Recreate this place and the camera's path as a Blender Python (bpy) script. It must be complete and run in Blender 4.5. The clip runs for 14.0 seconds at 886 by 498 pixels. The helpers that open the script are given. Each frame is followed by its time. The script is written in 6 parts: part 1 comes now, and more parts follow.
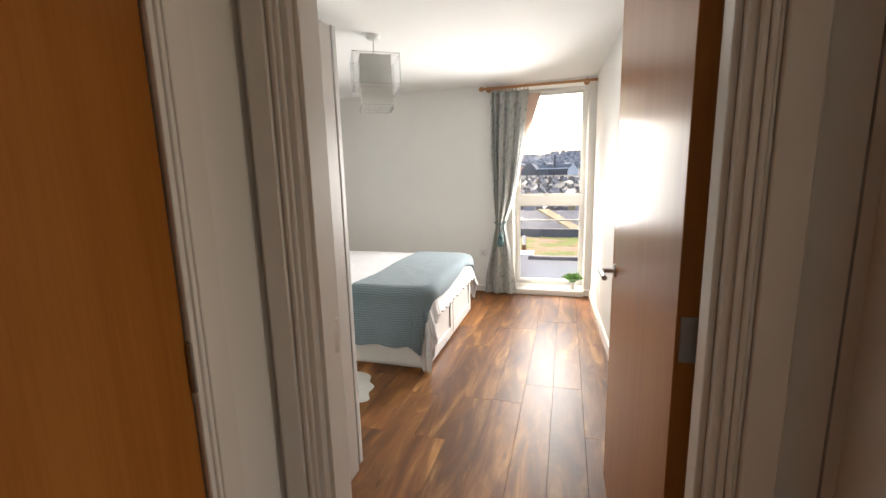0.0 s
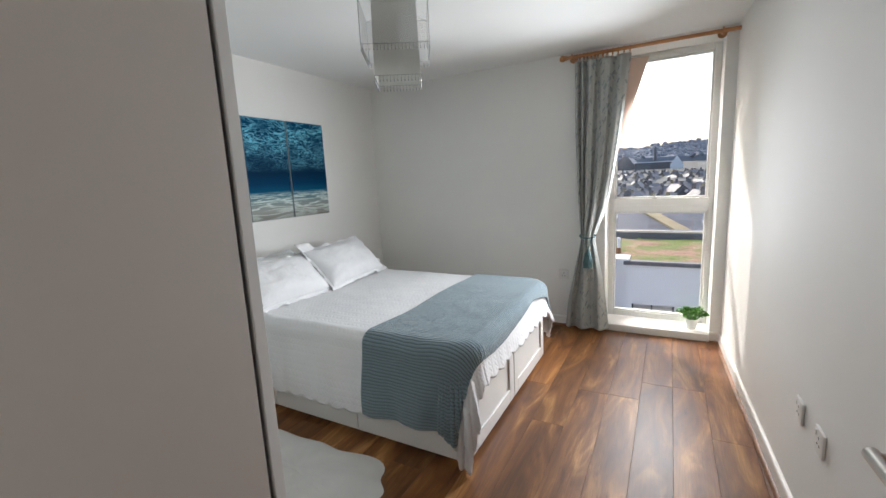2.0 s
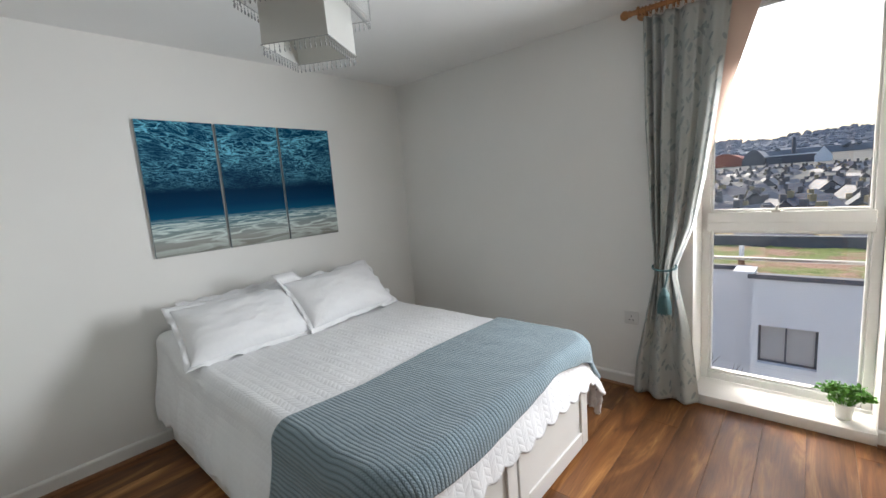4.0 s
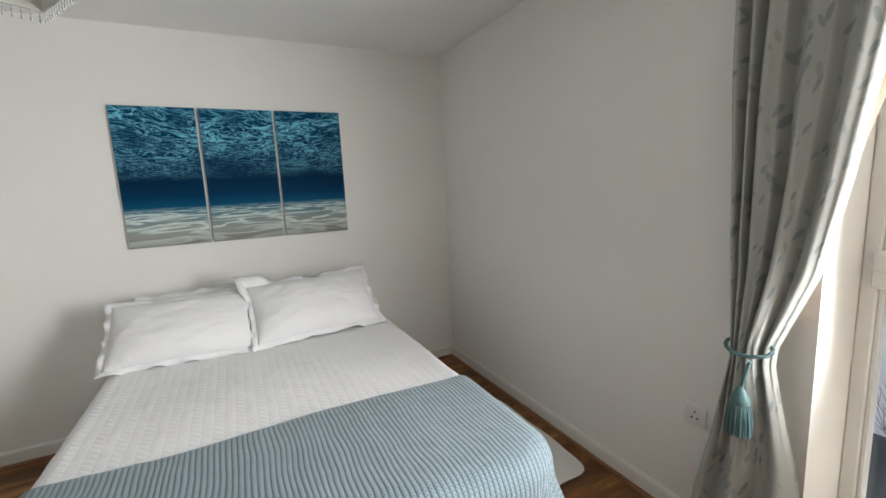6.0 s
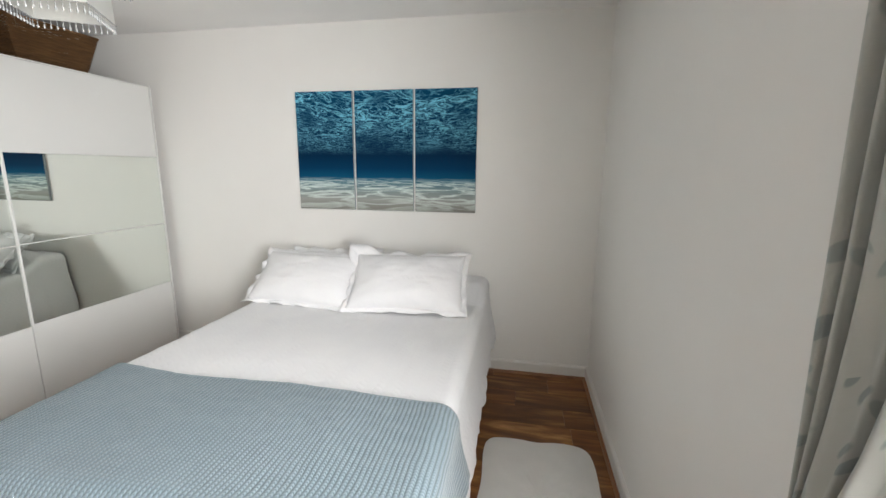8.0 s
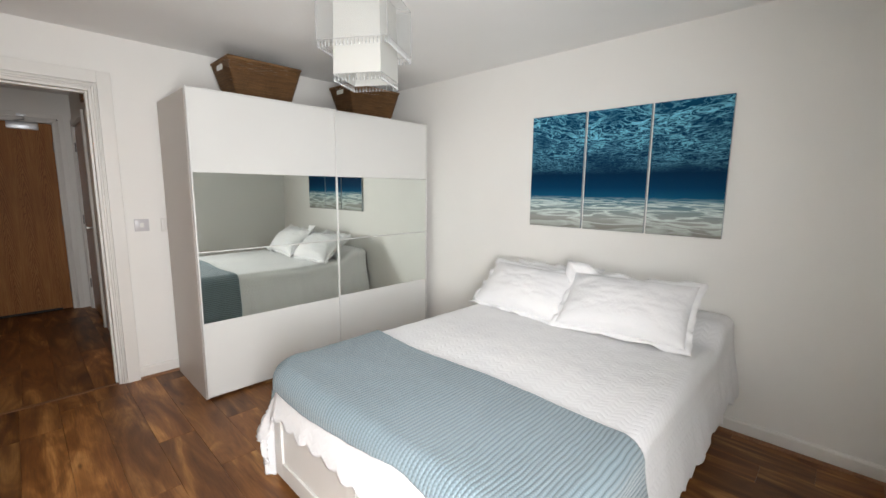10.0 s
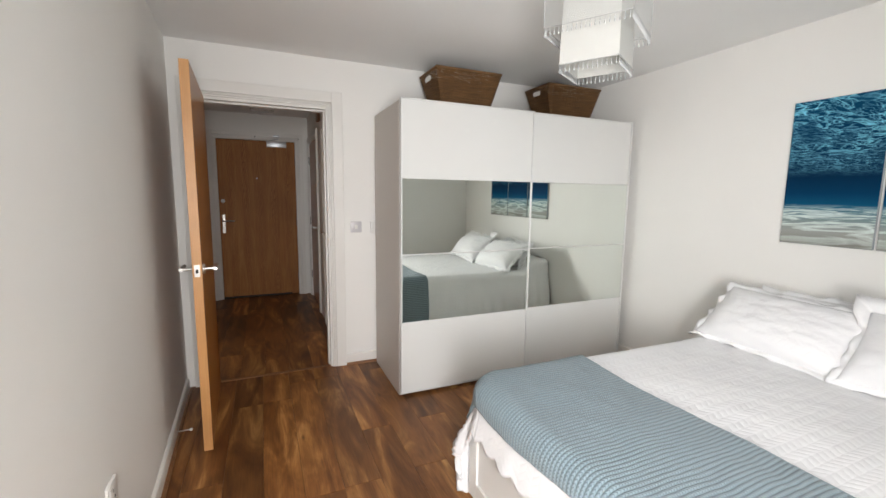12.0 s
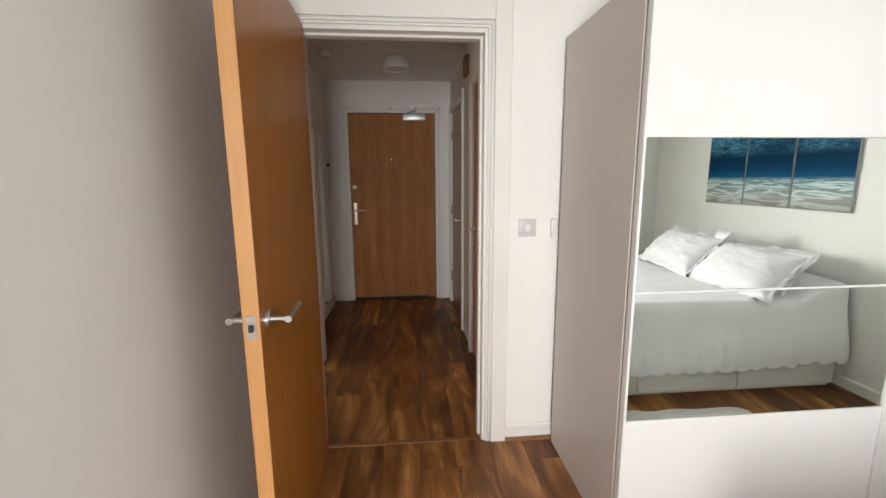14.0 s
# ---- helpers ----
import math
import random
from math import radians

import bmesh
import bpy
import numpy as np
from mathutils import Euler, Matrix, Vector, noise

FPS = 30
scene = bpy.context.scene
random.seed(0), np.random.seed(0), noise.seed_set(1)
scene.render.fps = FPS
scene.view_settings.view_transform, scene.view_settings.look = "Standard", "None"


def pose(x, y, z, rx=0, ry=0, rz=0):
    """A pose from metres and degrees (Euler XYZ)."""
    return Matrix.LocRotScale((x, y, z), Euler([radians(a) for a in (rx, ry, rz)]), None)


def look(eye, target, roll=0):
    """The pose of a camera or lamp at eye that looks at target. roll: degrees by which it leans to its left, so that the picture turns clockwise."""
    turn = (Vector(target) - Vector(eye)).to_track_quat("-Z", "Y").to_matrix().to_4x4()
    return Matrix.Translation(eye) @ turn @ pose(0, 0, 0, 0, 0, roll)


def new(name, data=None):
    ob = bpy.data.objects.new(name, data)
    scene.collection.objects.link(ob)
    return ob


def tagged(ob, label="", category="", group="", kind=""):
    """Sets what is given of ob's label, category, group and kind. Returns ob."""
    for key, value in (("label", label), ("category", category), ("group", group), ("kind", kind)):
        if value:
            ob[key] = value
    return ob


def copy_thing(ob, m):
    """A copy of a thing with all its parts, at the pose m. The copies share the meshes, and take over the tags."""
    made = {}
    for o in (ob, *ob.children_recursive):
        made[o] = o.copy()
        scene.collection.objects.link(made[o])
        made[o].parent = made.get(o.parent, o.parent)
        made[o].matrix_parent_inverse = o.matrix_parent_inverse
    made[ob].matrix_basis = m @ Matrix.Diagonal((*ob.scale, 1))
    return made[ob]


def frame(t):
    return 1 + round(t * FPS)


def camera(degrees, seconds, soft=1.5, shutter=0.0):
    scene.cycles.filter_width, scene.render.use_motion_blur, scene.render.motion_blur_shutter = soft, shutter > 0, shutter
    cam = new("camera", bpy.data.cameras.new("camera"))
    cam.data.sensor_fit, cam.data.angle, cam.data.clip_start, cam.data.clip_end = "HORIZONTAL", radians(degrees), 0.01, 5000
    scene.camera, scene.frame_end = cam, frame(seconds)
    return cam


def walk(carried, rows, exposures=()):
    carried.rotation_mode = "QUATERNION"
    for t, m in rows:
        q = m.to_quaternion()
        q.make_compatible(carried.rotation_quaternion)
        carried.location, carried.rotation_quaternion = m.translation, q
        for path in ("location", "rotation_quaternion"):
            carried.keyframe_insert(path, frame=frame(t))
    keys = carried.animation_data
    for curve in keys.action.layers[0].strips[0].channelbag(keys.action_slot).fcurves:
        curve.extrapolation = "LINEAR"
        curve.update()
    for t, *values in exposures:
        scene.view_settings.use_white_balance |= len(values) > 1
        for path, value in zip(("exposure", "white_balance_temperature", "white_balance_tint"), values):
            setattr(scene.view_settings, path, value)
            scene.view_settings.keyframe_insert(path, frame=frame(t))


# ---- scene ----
cam = camera(93.8, 14.0)
PATH = [
    (0, (-0.013, 0.801, 1.368), (-0.58, 2.689, 1.03), -1.5),
    (0.5, (-0.049, 1.104, 1.354), (-0.667, 2.975, 1.013), -1.2),
    (1, (-0.081, 1.367, 1.364), (-0.809, 3.199, 1.026), -1.6),
    (1.5, (-0.105, 1.616, 1.374), (-0.958, 3.394, 1.042), -2.1),
    (2, (-0.135, 1.826, 1.385), (-1.082, 3.553, 1.055), -2.8),
    (2.5, (-0.14, 2.072, 1.4), (-1.176, 3.753, 1.079), -3.25),
    (3, (-0.143, 2.317, 1.397), (-1.255, 3.951, 1.093), -3.85),
    (5.5, (-0.003, 3.755, 1.412), (-1.668, 4.821, 1.12), -3.4),
    (6, (-0.042, 4.07, 1.401), (-1.812, 4.953, 1.102), -2.75),
    (6.5, (-0.101, 4.298, 1.404), (-1.997, 4.862, 1.108), -1.9),
    (7, (-0.103, 4.607, 1.425), (-2.06, 4.849, 1.09), -0.85),
    (7.5, (-0.128, 4.891, 1.4), (-2.095, 4.823, 1.043), -0.25),
    (8, (-0.196, 5.088, 1.417), (-2.125, 4.726, 1.038), 0.55),
    (8.5, (-0.243, 5.218, 1.431), (-2.057, 4.471, 1.044), 0.6),
    (11, (-0.134, 5.288, 1.379), (-1.305, 3.684, 1.145), 0.9),
    (11.5, (-0.132, 5.179, 1.378), (-1.123, 3.458, 1.14), 0.9),
    (12, (-0.122, 4.991, 1.383), (-0.91, 3.171, 1.123), 0.7),
    (12.5, (-0.143, 4.745, 1.361), (-0.746, 2.857, 1.09), 0.8),
    (13, (-0.176, 4.419, 1.371), (-0.638, 2.493, 1.091), 1.2),
    (13.5, (-0.196, 4.05, 1.362), (-0.512, 2.101, 1.039), 0.2),
    (14, (-0.206, 3.671, 1.364), (-0.379, 1.707, 1.025), -0.4),
]
EXPOSURES = [(0, 1.95, 7100, 12), (0.5, 1.8, 7000, 12), (1, 1.5, 6700, 11), (1.5, 1.35, 6450, 10), (3, 1.15, 6250, 9), (5.5, 1.05, 6700, 10), (6, 1.12, 6750, 10),
             (6.5, 1.35, 6750, 10), (7, 1.42, 6750, 11), (8.5, 1.5, 6750, 11), (11, 1.52, 6800, 12), (12.5, 1.65, 6800, 12), (14, 1.95, 6850, 12)]
walk(cam, [(t, look(eye, target, roll)) for t, eye, target, roll in PATH], EXPOSURES)

# light -------------------------------------------------------------------
SUN_DIR = Vector((0.70, -1.0, -0.92)).normalized()
world = bpy.data.worlds.new("sky_world")
scene.world = world
world.use_nodes = True
wn = world.node_tree.nodes
sky = wn.new("ShaderNodeTexSky")
sky.sky_type = "NISHITA"
sky.sun_disc = False
sky.sun_elevation = math.asin(-SUN_DIR.z)
sky.sun_rotation = math.atan2(-SUN_DIR.x, -SUN_DIR.y)
sky.air_density, sky.dust_density, sky.ozone_density = 1.0, 4.0, 1.0
world.node_tree.links.new(sky.outputs[0], wn["Background"].inputs[0])
wn["Background"].inputs[1].default_value = 0.15
sun_data = bpy.data.lights.new("sun", "SUN")
sun_data.energy, sun_data.angle, sun_data.color = 1.4, radians(1.2), (1.0, 0.95, 0.88)
sun = new("sun", sun_data)
sun.rotation_euler = SUN_DIR.to_track_quat("-Z", "Y").to_euler()
win_data = bpy.data.lights.new("window_daylight", "AREA")
win_data.shape, win_data.size, win_data.size_y, win_data.energy, win_data.color = "RECTANGLE", 0.46, 1.05, 14.5, (0.94, 0.97, 1.0)
win_data.spread = radians(122)
win_light = new("window_daylight", win_data)
win_light.matrix_world = look((-0.16, 5.58, 1.34), (-0.70, 4.66, 1.24))
# warm fill lamp added in an unseen room to brighten the hall
fill_data = bpy.data.lights.new("hall_fill_lamp", "AREA")
fill_data.shape, fill_data.size, fill_data.size_y, fill_data.energy, fill_data.color = "RECTANGLE", 1.3, 1.3, 5.8, (1.0, 0.87, 0.70)
fill_light = new("hall_fill_lamp", fill_data)
fill_light.matrix_world = look((3.13, 0.9, 1.45), (2.0, 0.95, 1.35))
scene.view_settings.exposure = 1.4

# plan --------------------------------------------------------------------
XW, YN, YS, CEIL = -2.988, 5.585, 1.71, 2.365      # bedroom: west, north, south faces, ceiling
YH = 1.60                                        # hall side of the wall between
WX0, WX1, WTOP = -0.602, 0.188, 2.325            # window opening
GY = 5.87                                        # glass plane
DX0, DX1, DTOP = -0.60, 0.275, 2.03              # doorway


def east(y):
    return 0.42 - 0.0405 * (y - 1.71)


# material helpers ----------------------------------------------------------
def mat(name):
    m = bpy.data.materials.new(name)
    m.use_nodes = True
    return m, m.node_tree.nodes, m.node_tree.links, m.node_tree.nodes["Principled BSDF"]


def rgb(c):
    return (*c, 1.0) if len(c) == 3 else c


def noise_node(n, l, vec, scale, detail=4, rough=0.55):
    t = n.new("ShaderNodeTexNoise")
    t.inputs["Scale"].default_value = scale
    t.inputs["Detail"].default_value = detail
    t.inputs["Roughness"].default_value = rough
    if vec:
        l.new(vec, t.inputs["Vector"])
    return t


def ramp(n, l, fac, stops):
    r = n.new("ShaderNodeValToRGB")
    els = r.color_ramp.elements
    while len(els) < len(stops):
        els.new(0.5)
    for e, (p, c) in zip(els, stops):
        e.position, e.color = p, rgb(c)
    l.new(fac, r.inputs[0])
    return r


def mapping(n, l, vec, scale=(1, 1, 1), loc=(0, 0, 0), rot=(0, 0, 0)):
    m = n.new("ShaderNodeMapping")
    m.inputs["Scale"].default_value = scale
    m.inputs["Location"].default_value = loc
    m.inputs["Rotation"].default_value = rot
    l.new(vec, m.inputs["Vector"])
    return m.outputs[0]


def mth(n, l, op, a, b=None, c=None):
    m = n.new("ShaderNodeMath")
    m.operation = op
    for i, v in enumerate((a, b, c)):
        if v is None:
            continue
        if isinstance(v, (int, float)):
            m.inputs[i].default_value = v
        else:
            l.new(v, m.inputs[i])
    return m.outputs[0]


def mix(n, l, fac, a, b, mode="MIX"):
    m = n.new("ShaderNodeMix")
    m.data_type, m.blend_type = "RGBA", mode
    for s, v in ((m.inputs[0], fac), (m.inputs[6], a), (m.inputs[7], b)):
        if isinstance(v, (int, float)):
            s.default_value = v
        elif isinstance(v, tuple):
            s.default_value = rgb(v)
        else:
            l.new(v, s)
    return m.outputs[2]


def bump(n, l, b, height, strength=0.2, dist=0.002, normal=None):
    bp = n.new("ShaderNodeBump")
    bp.inputs["Strength"].default_value, bp.inputs["Distance"].default_value = strength, dist
    l.new(height, bp.inputs["Height"])
    if normal:
        l.new(normal, bp.inputs["Normal"])
    if b:
        l.new(bp.outputs[0], b.inputs["Normal"])
    return bp.outputs[0]


def painted(name, colour, rough=0.6, var=0.04, scale=3.0, fine=260.0, relief=0.12, spec=0.5, coat=0.0):
    """Painted or plastic surface: faint large patches, fine roller texture."""
    m, n, l, b = mat(name)
    co = n.new("ShaderNodeTexCoord").outputs["Object"]
    big = noise_node(n, l, co, scale, 3)
    dark = tuple(c * (1 - var) for c in colour)
    light = tuple(min(1, c * (1 + var)) for c in colour)
    r = ramp(n, l, big.outputs[0], [(0.3, dark), (0.7, light)])
    l.new(r.outputs[0], b.inputs["Base Color"])
    fn = noise_node(n, l, co, fine, 3)
    rr = mth(n, l, "MULTIPLY_ADD", big.outputs[0], 0.15, rough - 0.07)
    l.new(rr, b.inputs["Roughness"])
    bump(n, l, b, fn.outputs[0], relief, 0.001)
    b.inputs["Specular IOR Level"].default_value = spec
    b.inputs["Coat Weight"].default_value = coat
    return m


def metal(name, colour, rough=0.3):
    m, n, l, b = mat(name)
    co = n.new("ShaderNodeTexCoord").outputs["Object"]
    nz = noise_node(n, l, mapping(n, l, co, (30, 400, 400)), 3, 2)
    b.inputs["Base Color"].default_value = rgb(colour)
    b.inputs["Metallic"].default_value = 1.0
    l.new(mth(n, l, "MULTIPLY_ADD", nz.outputs[0], 0.15, rough - 0.07), b.inputs["Roughness"])
    return m


def veneer(name, c0, c1, c2, rough=0.35, axis="z", scale=1.0, cathedral=0.0, low=0.72):
    m, n, l, b = mat(name)
    co = n.new("ShaderNodeTexCoord").outputs["Object"]
    s = {"z": (14, 14, 0.9), "x": (0.9, 14, 14), "y": (14, 0.9, 14)}[axis]
    v = mapping(n, l, co, tuple(k * scale for k in s))
    g1 = noise_node(n, l, v, 1.0, 6, 0.6)
    g1.inputs["Distortion"].default_value = 0.6 + cathedral
    s2 = {"z": (180, 180, 5), "x": (5, 180, 180), "y": (180, 5, 180)}[axis]
    g2 = noise_node(n, l, mapping(n, l, co, s2), 1.0, 4, 0.6)
    base = ramp(n, l, g1.outputs[0], [(0.3, c0), (0.52, c1), (0.72, c2)])
    fine = ramp(n, l, g2.outputs[0], [(0.35, (low, low * 0.97, low * 0.93)), (0.55, (1, 1, 1))])
    big = noise_node(n, l, co, 1.1, 2)
    tone = ramp(n, l, big.outputs[0], [(0.3, (0.88, 0.86, 0.84)), (0.7, (1.05, 1.05, 1.05))])
    c = mix(n, l, 1.0, base.outputs[0], fine.outputs[0], "MULTIPLY")
    c = mix(n, l, 1.0, c, tone.outputs[0], "MULTIPLY")
    if cathedral > 1:
        sp = n.new("ShaderNodeSeparateXYZ")
        l.new(co, sp.inputs[0])
        wob = noise_node(n, l, mapping(n, l, co, (9, 9, 2.2)), 1.0, 3)
        across = mth(n, l, "PINGPONG", mth(n, l, "MULTIPLY_ADD", wob.outputs[0], 0.05, sp.outputs[0]), 0.085)
        phase = mth(n, l, "ADD", mth(n, l, "MULTIPLY", sp.outputs[2], 11.0), mth(n, l, "ADD", mth(n, l, "MULTIPLY", across, 62.0), mth(n, l, "MULTIPLY", wob.outputs[0], 5.0)))
        wave = mth(n, l, "SINE", mth(n, l, "MULTIPLY", phase, 2 * math.pi))
        near = ramp(n, l, across, [(0.02, (1, 1, 1)), (0.07, (0, 0, 0))])
        arch = ramp(n, l, mth(n, l, "MULTIPLY", wave, near.outputs[0]), [(0.15, (1, 1, 1)), (0.8, (0.66, 0.62, 0.58))])
        c = mix(n, l, 1.0, c, arch.outputs[0], "MULTIPLY")
    l.new(c, b.inputs["Base Color"])
    l.new(mth(n, l, "MULTIPLY_ADD", g2.outputs[0], 0.12 if low < 0.9 else 0.004, rough - (0.06 if low < 0.9 else 0.002)), b.inputs["Roughness"])
    bump(n, l, b, g2.outputs[0], 0.08 if low < 0.9 else 0.004, 0.0006)
    return m


M_WALL = painted("wall_paint", (0.85, 0.84, 0.81), 0.75, 0.02, 1.2, 180, 0.10)
M_CEIL = painted("ceiling_paint", (0.87, 0.865, 0.85), 0.85, 0.02, 1.0, 120, 0.15)
M_TRIM = painted("trim_gloss", (0.80, 0.785, 0.75), 0.35, 0.02, 4, 90, 0.05)
M_UPVC = painted("window_frame_white", (0.83, 0.83, 0.81), 0.3, 0.02, 5, 90, 0.03)
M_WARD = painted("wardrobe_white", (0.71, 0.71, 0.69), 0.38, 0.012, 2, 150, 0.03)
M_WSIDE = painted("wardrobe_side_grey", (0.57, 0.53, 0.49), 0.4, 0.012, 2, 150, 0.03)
M_BED = painted("bed_white", (0.80, 0.79, 0.76), 0.35, 0.02, 3, 120, 0.03)
M_PLASTIC = painted("white_plastic", (0.78, 0.77, 0.74), 0.3, 0.01, 9, 90, 0.02)
M_SWITCH = painted("grey_switch_plate", (0.60, 0.585, 0.60), 0.3, 0.01, 9, 90, 0.02)
M_STEEL = metal("satin_steel", (0.62, 0.60, 0.57), 0.3)
M_SILVER = metal("closer_silver", (0.6, 0.62, 0.65), 0.4)
M_WIRE = painted("wire_grey", (0.36, 0.36, 0.36), 0.5)
M_HINGE = metal("hinge_steel", (0.33, 0.31, 0.29), 0.4)
M_DARK = painted("dark_gap", (0.02, 0.018, 0.015), 0.7, 0.1)
M_OAK = veneer("door_oak", (0.35, 0.132, 0.026), (0.40, 0.156, 0.033), (0.435, 0.18, 0.042), 0.30, "z", 0.6, 0.3, 0.93)
M_OAK.node_tree.nodes["Principled BSDF"].inputs["Specular IOR Level"].default_value = 0.25
M_OAKEDGE = veneer("door_edge", (0.56, 0.28, 0.10), (0.60, 0.31, 0.12), (0.64, 0.34, 0.14), 0.4, "z", 0.7, 0.0, 0.93)
M_FRONT = veneer("front_door_oak", (0.33, 0.13, 0.036), (0.40, 0.17, 0.05), (0.46, 0.21, 0.07), 0.55, "z", 1.0, 1.6, 0.8)
M_FRONT.node_tree.nodes["Principled BSDF"].inputs["Specular IOR Level"].default_value = 0.25
M_ROD = veneer("rod_wood", (0.42, 0.19, 0.07), (0.5, 0.24, 0.09), (0.56, 0.28, 0.11), 0.35, "x", 1.0)
M_BEAD = veneer("beading_wood", (0.20, 0.09, 0.04), (0.27, 0.125, 0.055), (0.33, 0.16, 0.075), 0.4, "x", 1.0)


def floor_material():
    m, n, l, b = mat("floor_laminate")
    geo = n.new("ShaderNodeTexCoord").outputs["Object"]
    rnd = n.new("ShaderNodeObjectInfo").outputs["Random"]
    cmb = n.new("ShaderNodeCombineXYZ")
    l.new(mth(n, l, "MULTIPLY", rnd, 37.0), cmb.inputs[0])
    l.new(mth(n, l, "MULTIPLY", rnd, 91.0), cmb.inputs[1])
    add = n.new("ShaderNodeVectorMath")
    add.operation = "ADD"
    l.new(geo, add.inputs[0])
    l.new(cmb.outputs[0], add.inputs[1])
    co = add.outputs[0]
    a = noise_node(n, l, mapping(n, l, co, (8, 1.5, 1)), 1.0, 4, 0.55)
    a.inputs["Distortion"].default_value = 1.2
    base = ramp(n, l, a.outputs[0], [(0.30, (0.095, 0.034, 0.009)), (0.42, (0.155, 0.060, 0.016)),
                                     (0.53, (0.220, 0.092, 0.026)), (0.61, (0.33, 0.155, 0.048)), (0.70, (0.47, 0.255, 0.092))])
    g = noise_node(n, l, mapping(n, l, co, (170, 6, 1)), 1.0, 5, 0.6)
    fine = ramp(n, l, g.outputs[0], [(0.32, (0.76, 0.73, 0.70)), (0.6, (1.08, 1.06, 1.04))])
    tone = ramp(n, l, rnd, [(0.0, (0.72, 0.70, 0.68)), (0.5, (0.98, 0.95, 0.92)), (1.0, (1.28, 1.22, 1.15))])
    c = mix(n, l, 1.0, base.outputs[0], fine.outputs[0], "MULTIPLY")
    c = mix(n, l, 1.0, c, tone.outputs[0], "MULTIPLY")
    kn = n.new("ShaderNodeTexVoronoi")
    kn.inputs["Scale"].default_value = 1.0
    l.new(mapping(n, l, co, (9, 2.4, 1)), kn.inputs["Vector"])
    knot = ramp(n, l, kn.outputs["Distance"], [(0.0, (0.35, 0.3, 0.28)), (0.10, (1, 1, 1))])
    c = mix(n, l, 1.0, c, knot.outputs[0], "MULTIPLY")
    l.new(c, b.inputs["Base Color"])
    l.new(mth(n, l, "MULTIPLY_ADD", g.outputs[0], 0.12, 0.40), b.inputs["Roughness"])
    bump(n, l, b, g.outputs[0], 0.12, 0.0006)
    return m


M_FLOOR = floor_material()
M_SUB = painted("subfloor_dark", (0.03, 0.018, 0.01), 0.8, 0.1)


def glass_material(name, rough=0.0, tint=(1, 1, 1)):
    m, n, l, b = mat(name)
    b.inputs["Base Color"].default_value = rgb(tint)
    b.inputs["Transmission Weight"].default_value = 1.0
    b.inputs["Roughness"].default_value = rough
    b.inputs["IOR"].default_value = 1.45
    return m


M_GLASS = glass_material("window_glass")
M_GUARD = glass_material("guard_glass")
M_GUARD.node_tree.nodes["Principled BSDF"].inputs["IOR"].default_value = 1.06


def mirror_material():
    m, n, l, b = mat("mirror")
    b.inputs["Base Color"].default_value = (0.80, 0.84, 0.80, 1)
    b.inputs["Metallic"].default_value = 1.0
    b.inputs["Roughness"].default_value = 0.015
    return m


M_MIRROR = mirror_material()


def quilt_material(name="white_quilt", relief=0.26):
    """White matelasse: rows of leaf-shaped zigzag quilting."""
    m, n, l, b = mat(name)
    uv = n.new("ShaderNodeUVMap").outputs[0]
    sp = n.new("ShaderNodeSeparateXYZ")
    l.new(uv, sp.inputs[0])
    u, v = sp.outputs[0], sp.outputs[1]
    col = mth(n, l, "MULTIPLY", v, 1 / 0.036)
    zig = mth(n, l, "PINGPONG", col, 1.0)
    row = mth(n, l, "ADD", mth(n, l, "MULTIPLY", u, 1 / 0.03), mth(n, l, "MULTIPLY", zig, 0.9))
    wave = mth(n, l, "ABSOLUTE", mth(n, l, "SINE", mth(n, l, "MULTIPLY", row, math.pi)))
    seam = mth(n, l, "ABSOLUTE", mth(n, l, "SINE", mth(n, l, "MULTIPLY", col, math.pi)))
    puff = mth(n, l, "MULTIPLY", mth(n, l, "POWER", wave, 0.6), mth(n, l, "POWER", seam, 0.4))
    big = noise_node(n, l, uv, 3.0, 3)
    weave = noise_node(n, l, uv, 700.0, 2)
    shade = ramp(n, l, big.outputs[0], [(0.3, (0.80, 0.80, 0.815)), (0.7, (0.85, 0.85, 0.855))])
    l.new(shade.outputs[0], b.inputs["Base Color"])
    b.inputs["Roughness"].default_value = 0.85
    b.inputs["Sheen Weight"].default_value = 0.15
    nb = bump(n, l, None, puff, relief, 0.005)
    bump(n, l, b, weave.outputs[0], 0.25, 0.001, nb)
    return m


